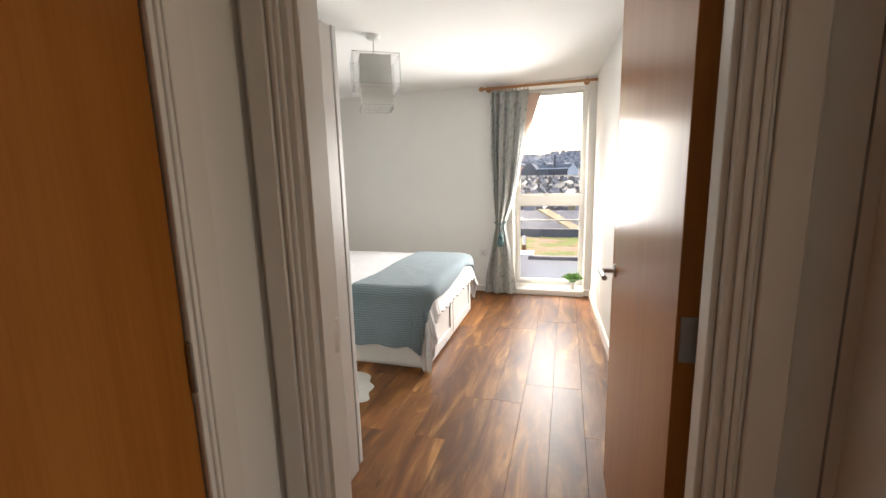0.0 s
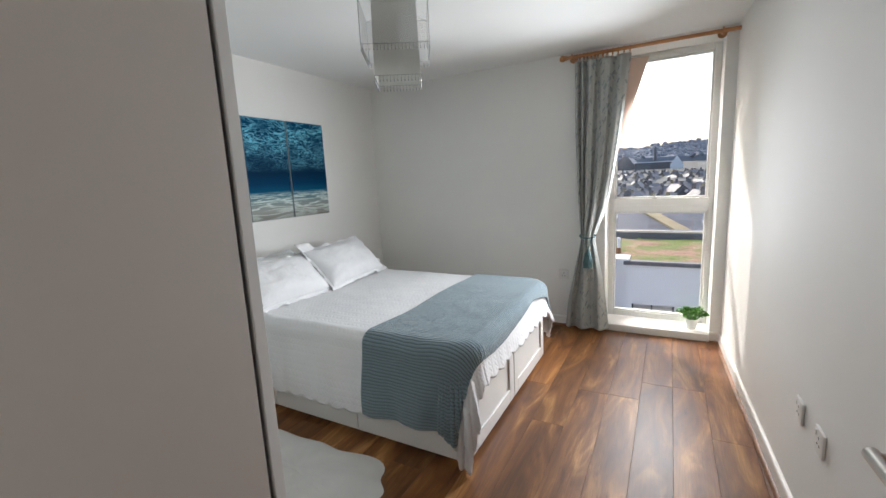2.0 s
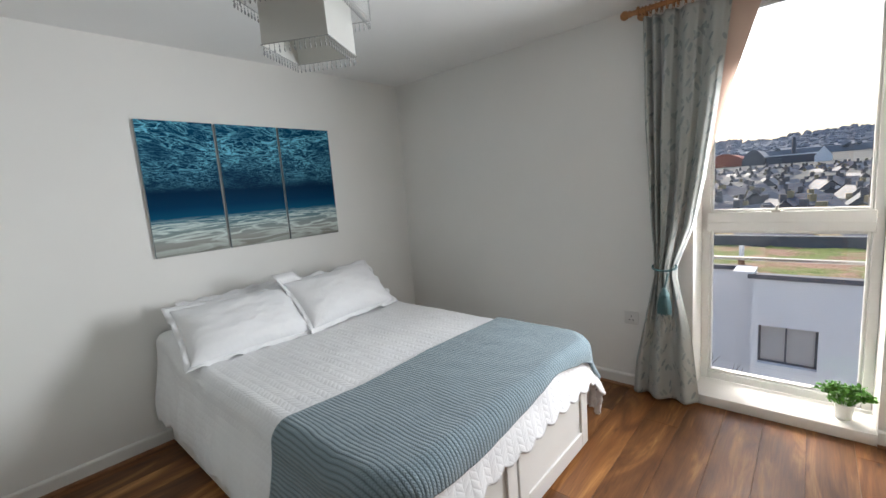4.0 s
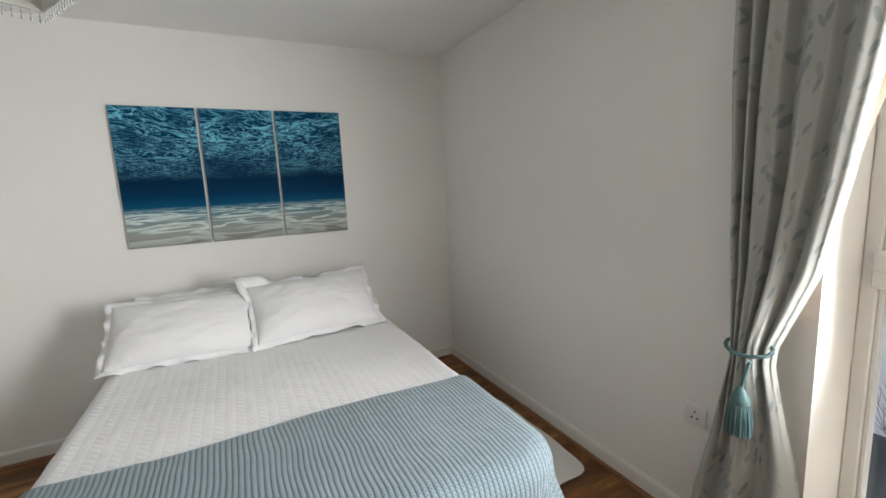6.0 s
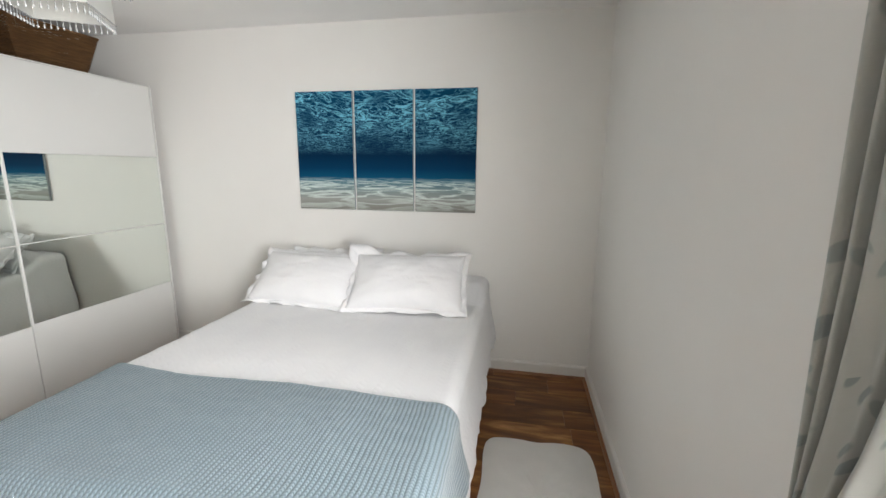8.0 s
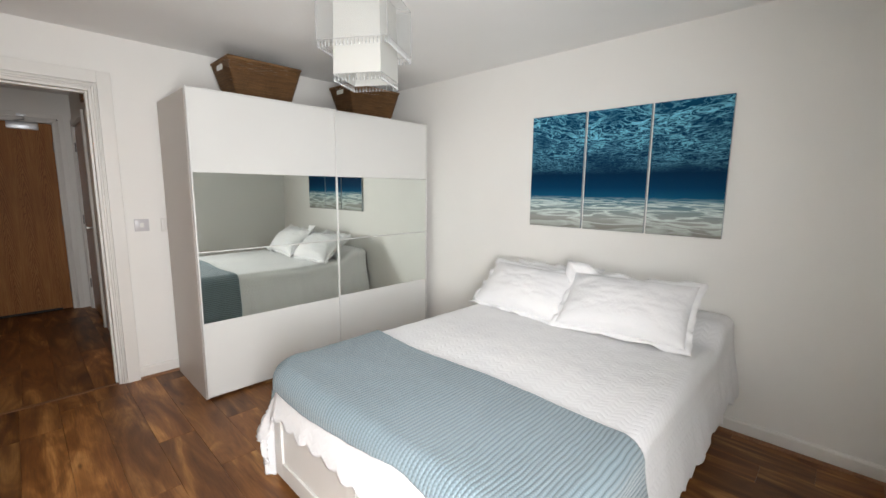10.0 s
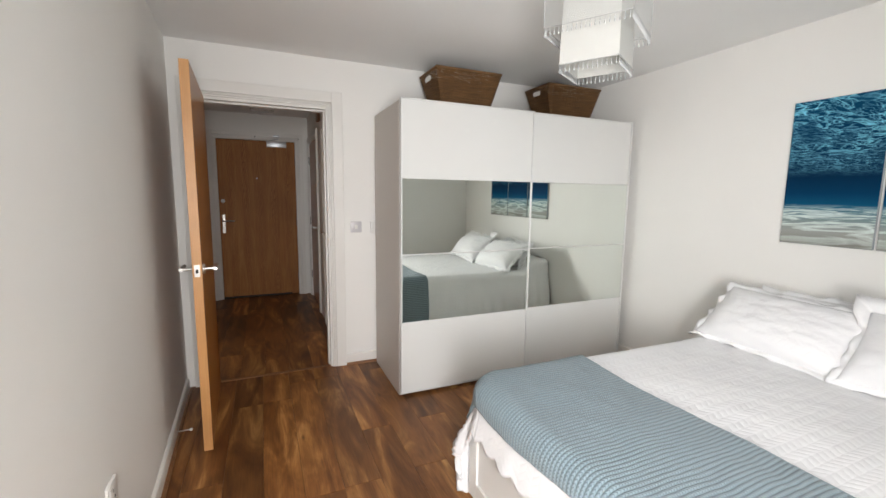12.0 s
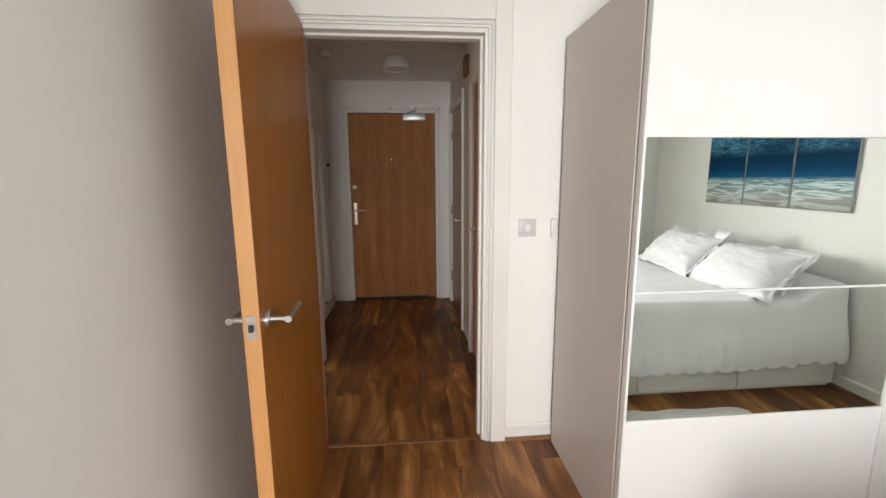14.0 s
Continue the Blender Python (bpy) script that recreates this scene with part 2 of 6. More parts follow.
def throw_material():
    """Teal chunky knit: fine ribs across, stitches along."""
    m, n, l, b = mat("teal_knit")
    uv = n.new("ShaderNodeUVMap").outputs[0]
    sp = n.new("ShaderNodeSeparateXYZ")
    l.new(uv, sp.inputs[0])
    sway = noise_node(n, l, uv, 3.5, 2)
    u, v = sp.outputs[0], mth(n, l, "MULTIPLY_ADD", sway.outputs[0], 0.035, sp.outputs[1])
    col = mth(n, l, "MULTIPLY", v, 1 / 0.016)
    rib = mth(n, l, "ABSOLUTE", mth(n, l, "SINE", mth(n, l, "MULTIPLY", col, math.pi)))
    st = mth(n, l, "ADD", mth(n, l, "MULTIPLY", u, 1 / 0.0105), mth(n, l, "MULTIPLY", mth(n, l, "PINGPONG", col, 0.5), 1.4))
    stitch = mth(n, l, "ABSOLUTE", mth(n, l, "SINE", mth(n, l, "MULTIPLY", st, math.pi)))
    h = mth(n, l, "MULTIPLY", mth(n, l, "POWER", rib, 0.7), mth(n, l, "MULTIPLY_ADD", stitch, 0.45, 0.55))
    fz = noise_node(n, l, uv, 400, 2)
    h2 = mth(n, l, "ADD", h, mth(n, l, "MULTIPLY", fz.outputs[0], 0.2))
    big = noise_node(n, l, uv, 2.0, 2)
    # colour follows the knit height, so groove shade is painted in
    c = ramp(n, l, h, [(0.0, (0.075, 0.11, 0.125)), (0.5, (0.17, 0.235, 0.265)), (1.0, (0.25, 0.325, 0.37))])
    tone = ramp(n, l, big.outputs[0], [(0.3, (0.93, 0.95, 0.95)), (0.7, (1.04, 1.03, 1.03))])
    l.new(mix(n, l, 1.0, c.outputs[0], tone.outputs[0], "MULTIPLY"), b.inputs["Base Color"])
    b.inputs["Roughness"].default_value = 0.9
    b.inputs["Sheen Weight"].default_value = 0.3
    bump(n, l, b, h2, 0.65, 0.004)
    return m


def cloth(name, colour, rough=0.9, scale=500, sheen=0.15, var=0.03, strength=0.25):
    m, n, l, b = mat(name)
    co = n.new("ShaderNodeTexCoord").outputs["Object"]
    big = noise_node(n, l, co, 6, 3)
    fine = noise_node(n, l, co, scale, 2)
    r = ramp(n, l, big.outputs[0], [(0.3, tuple(c * (1 - var) for c in colour)), (0.7, colour)])
    l.new(r.outputs[0], b.inputs["Base Color"])
    b.inputs["Roughness"].default_value = rough
    b.inputs["Sheen Weight"].default_value = sheen
    bump(n, l, b, fine.outputs[0], strength, 0.001)
    return m


def curtain_material():
    """Pale grey-green satin with darker woven leaves."""
    m, n, l, b = mat("leaf_curtain")
    uv = n.new("ShaderNodeUVMap").outputs[0]
    wob = noise_node(n, l, uv, 7, 2)
    shift = mix(n, l, 0.05, uv, wob.outputs["Color"], "ADD")

    def leaves(scale, rot, loc, cut):
        vo = n.new("ShaderNodeTexVoronoi")
        vo.inputs["Scale"].default_value = 1.0
        vo.inputs["Randomness"].default_value = 0.8
        l.new(mapping(n, l, mapping(n, l, shift, rot=(0, 0, rot)), scale, loc), vo.inputs["Vector"])
        edge = ramp(n, l, vo.outputs["Distance"], [(0.30, (1, 1, 1)), (0.35, (0, 0, 0))])
        sel = n.new("ShaderNodeSeparateXYZ")
        l.new(vo.outputs["Color"], sel.inputs[0])
        return mth(n, l, "MULTIPLY", edge.outputs[0], mth(n, l, "GREATER_THAN", sel.outputs[0], cut)), sel.outputs[1]
    f1, t1 = leaves((31, 13, 1), 0.6, (0, 0, 0), 0.30)
    f2, t2 = leaves((30, 14, 1), -0.7, (3.3, 1.7, 0), 0.45)
    c = mix(n, l, f1, (0.47, 0.485, 0.46), mix(n, l, t1, (0.25, 0.285, 0.285), (0.33, 0.365, 0.365)))
    c = mix(n, l, f2, c, mix(n, l, t2, (0.30, 0.33, 0.325), (0.40, 0.425, 0.41)))
    l.new(c, b.inputs["Base Color"])
    b.inputs["Roughness"].default_value = 0.68
    b.inputs["Sheen Weight"].default_value = 0.2
    wv = noise_node(n, l, mapping(n, l, uv, (900, 300, 1)), 1.0, 2)
    bump(n, l, b, wv.outputs[0], 0.2, 0.0006)
    tr = n.new("ShaderNodeBsdfTranslucent")
    l.new(c, tr.inputs[0])
    ms = n.new("ShaderNodeMixShader")
    ms.inputs[0].default_value = 0.18
    l.new(b.outputs[0], ms.inputs[1])
    l.new(tr.outputs[0], ms.inputs[2])
    l.new(ms.outputs[0], n["Material Output"].inputs[0])
    return m


def lining_material():
    m, n, l, b = mat("pink_lining")
    tr = n.new("ShaderNodeBsdfTranslucent")
    tr.inputs[0].default_value = (0.55, 0.38, 0.30, 1)
    df = n.new("ShaderNodeBsdfDiffuse")
    df.inputs[0].default_value = (0.62, 0.48, 0.40, 1)
    ms = n.new("ShaderNodeMixShader")
    ms.inputs[0].default_value = 0.35
    l.new(df.outputs[0], ms.inputs[1])
    l.new(tr.outputs[0], ms.inputs[2])
    l.new(ms.outputs[0], n["Material Output"].inputs[0])
    return m


def sea_material():
    """Underwater print: bright ripples above, deep blue, sand with light webs below."""
    m, n, l, b = mat("sea_print")
    pos = n.new("ShaderNodeNewGeometry").outputs["Position"]
    sp = n.new("ShaderNodeSeparateXYZ")
    l.new(pos, sp.inputs[0])
    z = sp.outputs[2]
    y = mth(n, l, "SUBTRACT", sp.outputs[1], 4.15)
    h = mth(n, l, "MULTIPLY", mth(n, l, "SUBTRACT", z, 1.127), 1 / 0.802)
    d = mth(n, l, "MAXIMUM", mth(n, l, "SUBTRACT", z, 1.43), 0.05)         # above the water's horizon
    cb = n.new("ShaderNodeCombineXYZ")
    l.new(mth(n, l, "DIVIDE", mth(n, l, "MULTIPLY", y, 1.9), mth(n, l, "ADD", d, 0.16)), cb.inputs[0])
    l.new(mth(n, l, "DIVIDE", -3.1, mth(n, l, "ADD", d, 0.18)), cb.inputs[1])
    w = noise_node(n, l, cb.outputs[0], 0.8, 3)
    warped = mix(n, l, 0.8, cb.outputs[0], w.outputs["Color"], "ADD")

    def web(vec, scale, width, power, distort):
        t = noise_node(n, l, vec, scale, 3, 0.5)
        t.inputs["Distortion"].default_value = distort
        v = mth(n, l, "SUBTRACT", 1.0, mth(n, l, "MULTIPLY", mth(n, l, "ABSOLUTE", mth(n, l, "SUBTRACT", t.outputs[0], 0.5)), width))
        return mth(n, l, "POWER", mth(n, l, "MAXIMUM", v, 0.0), power)
    r1 = web(warped, 1.7, 17.0, 1.4, 1.6)
    r2 = web(warped, 4.6, 13.0, 1.6, 1.2)
    env = ramp(n, l, h, [(0.47, (0, 0, 0)), (0.54, (0.35, 0.35, 0.35)), (0.66, (0.7, 0.7, 0.7)), (0.9, (0.95, 0.95, 0.95))])
    patch = noise_node(n, l, mapping(n, l, pos, (1, 4.5, 6)), 1.0, 2)
    pf = ramp(n, l, patch.outputs[0], [(0.36, (0.22, 0.22, 0.22)), (0.56, (1, 1, 1))])
    rip = mth(n, l, "MINIMUM", mth(n, l, "ADD", r1, mth(n, l, "MULTIPLY", r2, 0.6)), 1.0)
    rfac = mth(n, l, "MULTIPLY", mth(n, l, "MULTIPLY", rip, env.outputs[0]), pf.outputs[0])
    water = ramp(n, l, h, [(0.0, (0.20, 0.20, 0.18)), (0.09, (0.34, 0.36, 0.34)), (0.18, (0.20, 0.28, 0.29)), (0.265, (0.02, 0.13, 0.20)), (0.29, (0.004, 0.075, 0.16)),
                           (0.36, (0.001, 0.040, 0.100)), (0.48, (0.001, 0.022, 0.062)), (0.60, (0.001, 0.026, 0.072)), (0.80, (0.002, 0.040, 0.10)), (1.0, (0.003, 0.06, 0.13))])
    c = mix(n, l, rfac, water.outputs[0], (0.22, 0.68, 0.88))
    dz = mth(n, l, "MAXIMUM", mth(n, l, "SUBTRACT", 1.358, z), 0.008)
    cs = n.new("ShaderNodeCombineXYZ")
    l.new(mth(n, l, "DIVIDE", mth(n, l, "MULTIPLY", y, 0.55), mth(n, l, "ADD", dz, 0.09)), cs.inputs[0])
    l.new(mth(n, l, "DIVIDE", 0.85, mth(n, l, "ADD", dz, 0.055)), cs.inputs[1])
    w2 = noise_node(n, l, cs.outputs[0], 1.0, 2)
    sv = mix(n, l, 0.6, cs.outputs[0], w2.outputs["Color"], "ADD")
    sw = web(sv, 1.05, 12.0, 0.8, 0.8)
    senv = ramp(n, l, h, [(0.0, (0.30, 0.30, 0.30)), (0.12, (0.8, 0.8, 0.8)), (0.24, (0.75, 0.75, 0.75)), (0.285, (0, 0, 0))])
    c = mix(n, l, mth(n, l, "MULTIPLY", sw, senv.outputs[0]), c, (0.80, 0.92, 0.88))
    grit = noise_node(n, l, pos, 90, 3)
    gm = ramp(n, l, h, [(0.0, (0.6, 0.6, 0.6)), (0.25, (0, 0, 0))])
    c = mix(n, l, mth(n, l, "MULTIPLY", gm.outputs[0], mth(n, l, "MULTIPLY", grit.outputs[0], 0.7)), c, (0.24, 0.21, 0.17))
    l.new(c, b.inputs["Base Color"])
    b.inputs["Roughness"].default_value = 0.6
    b.inputs["Specular IOR Level"].default_value = 0.05
    cv = noise_node(n, l, pos, 900, 2)
    bump(n, l, b, cv.outputs[0], 0.1, 0.0005)
    return m


def wicker_material():
    m, n, l, b = mat("wicker")
    co = n.new("ShaderNodeTexCoord").outputs["Object"]
    a = noise_node(n, l, mapping(n, l, co, (8, 8, 110)), 1.0, 3)
    a2 = noise_node(n, l, mapping(n, l, co, (90, 90, 90)), 1.0, 2)
    r = ramp(n, l, a.outputs[0], [(0.3, (0.10, 0.048, 0.016)), (0.55, (0.175, 0.084, 0.029)), (0.75, (0.235, 0.122, 0.046))])
    l.new(r.outputs[0], b.inputs["Base Color"])
    b.inputs["Roughness"].default_value = 0.7
    bump(n, l, b, a2.outputs[0], 0.5, 0.002)
    return m


M_QUILT, M_THROW, M_CURTAIN, M_LINING, M_SEA, M_WICKER = quilt_material(), throw_material(), curtain_material(), lining_material(), sea_material(), wicker_material()
M_PILLOW = quilt_material("pillow_quilt", 0.12)
M_COTTON = cloth("white_cotton", (0.84, 0.84, 0.85), 0.85, 500, 0.1, 0.02, 0.2)
M_MATTRESS = cloth("mattress_cloth", (0.76, 0.75, 0.72))
M_CANVAS = cloth("canvas_edge", (0.38, 0.42, 0.44))
M_HEM = cloth("teal_hem", (0.22, 0.30, 0.335), 0.9, 400, 0.2)
M_TEAL = cloth("teal_silk", (0.065, 0.155, 0.165), 0.55, 700, 0.3, 0.2)
M_FUR = cloth("sheepskin", (0.80, 0.79, 0.76), 0.95, 120, 0.4, 0.08, 0.9)
M_LEAF = painted("leaf_green", (0.09, 0.27, 0.025), 0.45, 0.35, 30, 200, 0.1)
M_POT = painted("white_pot", (0.8, 0.8, 0.78), 0.25, 0.02)


def shade_material(name, colour, trans=0.5, alpha=0.0):
    m, n, l, b = mat(name)
    tr = n.new("ShaderNodeBsdfTranslucent")
    tr.inputs[0].default_value = rgb(colour)
    df = n.new("ShaderNodeBsdfDiffuse")
    df.inputs[0].default_value = rgb(colour)
    ms = n.new("ShaderNodeMixShader")
    ms.inputs[0].default_value = trans
    l.new(df.outputs[0], ms.inputs[1])
    l.new(tr.outputs[0], ms.inputs[2])
    out = ms.outputs[0]
    if alpha:
        tp = n.new("ShaderNodeBsdfTransparent")
        m2 = n.new("ShaderNodeMixShader")
        m2.inputs[0].default_value = alpha
        l.new(out, m2.inputs[1])
        l.new(tp.outputs[0], m2.inputs[2])
        out = m2.outputs[0]
    l.new(out, n["Material Output"].inputs[0])
    return m


M_SHADE = shade_material("lamp_fabric", (0.74, 0.74, 0.71), 0.4)
M_VOILE = shade_material("lamp_voile", (0.70, 0.72, 0.71), 0.5, 0.72)
M_CRYSTAL = painted("bead_glass", (0.42, 0.43, 0.43), 0.25, 0.1)
M_DOME = painted("dome_glass", (0.80, 0.80, 0.80), 0.15, 0.02, 5, 90, 0.0)


# mesh helpers ----------------------------------------------------------------
def box(bm, x0, x1, y0, y1, z0, z1, bevel=0.0, seg=1):
    """A box, with its edges rounded by bevel."""
    x0, x1, y0, y1, z0, z1 = min(x0, x1), max(x0, x1), min(y0, y1), max(y0, y1), min(z0, z1), max(z0, z1)
    v = [bm.verts.new((x, y, z)) for x in (x0, x1) for y in (y0, y1) for z in (z0, z1)]
    f = [bm.faces.new([v[i] for i in q]) for q in ((0, 1, 3, 2), (4, 6, 7, 5), (0, 4, 5, 1), (2, 3, 7, 6), (0, 2, 6, 4), (1, 5, 7, 3))]
    if bevel:
        edges = list({e for q in f for e in q.edges})
        bmesh.ops.bevel(bm, geom=edges, offset=bevel, segments=seg, affect="EDGES", profile=0.5)
    return bm


def tube(bm, p, q, r, r2=None, seg=16, caps=True):
    """A rod from p to q."""
    p, q = Vector(p), Vector(q)
    m = (q - p).to_track_quat("Z", "Y").to_matrix().to_4x4()
    res = bmesh.ops.create_cone(bm, cap_ends=caps, segments=seg, radius1=r, radius2=r if r2 is None else r2, depth=(q - p).length,
                                matrix=Matrix.Translation((p + q) / 2) @ m)
    return res["verts"]


def lathe(bm, centre, profile, seg=32, axis="z"):
    """Turns (radius, height) pairs round the vertical axis through centre."""
    c = Vector(centre)
    rings = []
    for r, h in profile:
        ring = []
        for i in range(seg):
            a = 2 * math.pi * i / seg
            p = Vector((r * math.cos(a), r * math.sin(a), h))
            if axis == "x":
                p = Vector((h, p.x, p.y))
            elif axis == "y":
                p = Vector((p.x, h, p.y))
            ring.append(bm.verts.new(c + p))
        rings.append(ring)
    for a, b in zip(rings, rings[1:]):
        for i in range(seg):
            j = (i + 1) % seg
            bm.faces.new((a[i], a[j], b[j], b[i]))
    for ring, rev in ((rings[0], True), (rings[-1], False)):
        if (ring[0].co - ring[seg // 2].co).length > 1e-4:
            bm.faces.new(ring[::-1] if rev else ring)
    return bm


def ring_mesh(bm, centre, major, minor, axis="x", seg=20, sec=8):
    c = Vector(centre)
    rings = []
    for i in range(seg):
        a = 2 * math.pi * i / seg
        ring = []
        for j in range(sec):
            b = 2 * math.pi * j / sec
            r = major + minor * math.cos(b)
            u, v, w = r * math.cos(a), r * math.sin(a), minor * math.sin(b)
            ring.append(bm.verts.new(c + Vector({"x": (w, u, v), "y": (u, w, v), "z": (u, v, w)}[axis])))
        rings.append(ring)
    for i in range(seg):
        a, b = rings[i], rings[(i + 1) % seg]
        for j in range(sec):
            k = (j + 1) % sec
            bm.faces.new((a[j], b[j], b[k], a[k]))


def sweep(bm, pts, r, seg=8):
    """A round bar through the points; r may be one radius or one a point."""
    pts = [Vector(p) for p in pts]
    rs = r if isinstance(r, (list, tuple)) else [r] * len(pts)
    rings = []
    up = Vector((0.31, 0.17, 0.93)).normalized()
    for i, p in enumerate(pts):
        t = (pts[min(i + 1, len(pts) - 1)] - pts[max(i - 1, 0)]).normalized()
        a = t.cross(up)
        if a.length < 1e-3:
            a = t.cross(Vector((1, 0, 0)))
        a.normalize()
        b = t.cross(a)
        rings.append([bm.verts.new(p + rs[i] * (math.cos(2 * math.pi * k / seg) * a + math.sin(2 * math.pi * k / seg) * b)) for k in range(seg)])
    for a, b in zip(rings, rings[1:]):
        for k in range(seg):
            j = (k + 1) % seg
            bm.faces.new((a[k], a[j], b[j], b[k]))
    bm.faces.new(rings[0][::-1])
    bm.faces.new(rings[-1])


def sheet(bm, fn, nu, nv, thick=0.0, uvfn=None):
    """A cloth: fn(i/nu, j/nv) gives the place. uvfn gives the cloth's own metres."""
    uvl = bm.loops.layers.uv.verify() if uvfn else None
    grid = [[bm.verts.new(fn(i / nu, j / nv)) for j in range(nv + 1)] for i in range(nu + 1)]
    for i in range(nu):
        for j in range(nv):
            f = bm.faces.new((grid[i][j], grid[i + 1][j], grid[i + 1][j + 1], grid[i][j + 1]))
            f.smooth = True
            if uvfn:
                for lp, (a, b) in zip(f.loops, ((i, j), (i + 1, j), (i + 1, j + 1), (i, j + 1))):
                    lp[uvl].uv = uvfn(a / nu, b / nv)
    return grid


def thing(name, at, label="", category="", group=""):
    ob = new(name)
    ob.empty_display_size = 0.1
    ob.location = at
    return tagged(ob, label, category, group)


def origin_of(ob):
    p = Vector((0, 0, 0))
    while ob is not None:
        p = p + ob.location
        ob = ob.parent
    return p


def finish(bm, name, material, smooth=None, at=Vector((0, 0, 0))):
    if at.length:
        bmesh.ops.translate(bm, verts=bm.verts, vec=-at)
    me = bpy.data.meshes.new(name)
    bm.to_mesh(me)
    bm.free()
    me.materials.append(material)
    if smooth:
        me.polygons.foreach_set("use_smooth", [True] * len(me.polygons))
        if smooth < 180:
            me.set_sharp_from_angle(angle=radians(smooth))
    return me


def part(name, bm, material, parent, label="", smooth=40):
    """Links a bmesh drawn in the room's metres as one mesh under its thing."""
    me = finish(bm, name, material, smooth, origin_of(parent))
    ob = new(name, me)
    ob.parent = parent
    return tagged(ob, label)


def single(name, bm, material, label="", category="", group="", kind="", smooth=40, at=None):
    """A thing of one mesh, or a piece of the setting."""
    at = Vector(at) if at else Vector((0, 0, 0))
    ob = new(name, finish(bm, name, material, smooth, at))
    ob.location = at
    return tagged(ob, label, category, group, kind)


def bmnew():
    return bmesh.new()


def solid(ob, thickness, offset=-1.0):
    md = ob.modifiers.new("thickness", "SOLIDIFY")
    md.thickness, md.offset = thickness, offset
    return ob


def smoothstep(a, b, x):
    t = max(0.0, min(1.0, (x - a) / (b - a)))
    return t * t * (3 - 2 * t)


# structure --------------------------------------------------------------------
WT = 0.34
bm = bmnew()
box(bm, XW - 0.2, WX0, YN, YN + WT + 0.1, -0.1, CEIL)
box(bm, WX1, 0.75, YN, YN + WT + 0.1, -0.1, CEIL)
box(bm, WX0, WX1, YN, YN + WT + 0.1, WTOP, CEIL)
box(bm, WX0, WX1, YN + 0.004, YN + WT + 0.1, -0.1, 0.03)
wall_n = single("wall_north", bm, M_WALL, kind="structure", smooth=None)
single("wall_west", box(bmnew(), XW - 0.2, XW, YH, YN, -0.1, CEIL), M_WALL, kind="structure", smooth=None)
bm = bmnew()
ya, yb = YS - 0.11, YN
v = [bm.verts.new(p) for z in (-0.1, CEIL) for p in ((east(ya), ya, z), (0.75, ya, z), (0.75, yb, z), (east(yb), yb, z))]
for q in ((3, 2, 1, 0), (4, 5, 6, 7), (0, 1, 5, 4), (1, 2, 6, 5), (2, 3, 7, 6), (3, 0, 4, 7)):
    bm.faces.new([v[i] for i in q])
single("wall_east", bm, M_WALL, kind="structure", smooth=None)
bm = bmnew()
box(bm, XW - 0.2, DX0, YH, YS, -0.1, CEIL)
box(bm, DX1, east(YS), YH, YS, -0.1, CEIL)
box(bm, DX0, DX1, YH, YS, DTOP, CEIL)
single("wall_south", bm, M_WALL, kind="structure", smooth=None)
single("ceiling", box(bmnew(), XW - 0.3, 1.2, -1.4, YN + 0.6, CEIL, CEIL + 0.12), M_CEIL, kind="structure", smooth=None)

# hall
HW, HE, HE2, HS = -0.70, 0.445, 0.62, -0.93
bm = bmnew()
box(bm, HW - 0.2, HW, 1.385, YH, -0.1, CEIL)
box(bm, HW - 0.2, HW, 0.06, 0.60, -0.1, CEIL)
box(bm, HW - 0.2, HW, HS - 0.1, -0.80, -0.1, CEIL)
box(bm, HW - 0.2, HW, 0.60, 1.385, 2.02, CEIL)
box(bm, HW - 0.2, HW, -0.80, 0.06, 2.02, CEIL)
box(bm, HW - 0.3, HW - 0.2, HS - 0.1, YH, -0.1, CEIL)
single("hall_wall_west", bm, M_WALL, kind="structure", smooth=None)
bm = bmnew()
box(bm, HE, HE2 + 0.08, 0.55, 0.66, -0.1, CEIL)
box(bm, HE, HE2 + 0.08, 1.42, YH, -0.1, CEIL)
box(bm, HE, HE2 + 0.08, 0.66, 1.42, 2.03, CEIL)
box(bm, HE2, HE2 + 0.08, HS - 0.1, 0.55, -0.1, CEIL)
single("hall_wall_east", bm, M_WALL, kind="structure", smooth=None)
bm = bmnew()
FD0, FD1 = -0.545, 0.40
box(bm, HW - 0.2, FD0, HS - 0.2, HS, -0.1, CEIL)
box(bm, FD1, HE2 + 0.08, HS - 0.2, HS, -0.1, CEIL)
box(bm, FD0, FD1, HS - 0.2, HS, 2.065, CEIL)
box(bm, FD0 - 0.1, FD1 + 0.1, HS - 0.32, HS - 0.2, -0.1, CEIL)
single("hall_wall_south", bm, M_WALL, kind="structure", smooth=None)
# unseen room beyond the hall doorway, added to house the fill lamp
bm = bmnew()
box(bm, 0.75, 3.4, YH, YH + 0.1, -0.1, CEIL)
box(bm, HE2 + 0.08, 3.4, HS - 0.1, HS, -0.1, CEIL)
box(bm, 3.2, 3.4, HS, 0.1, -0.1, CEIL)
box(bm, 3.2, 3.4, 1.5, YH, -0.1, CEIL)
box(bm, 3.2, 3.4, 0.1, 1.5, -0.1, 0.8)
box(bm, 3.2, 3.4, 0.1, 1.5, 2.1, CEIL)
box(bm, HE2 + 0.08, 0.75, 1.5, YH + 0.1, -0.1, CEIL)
single("added_room_wall", bm, M_WALL, kind="structure", smooth=None)
single("added_room_floor", box(bmnew(), HE2 + 0.001, 3.4, HS, YH, -0.1, -0.002), M_BEAD, kind="structure", smooth=None)
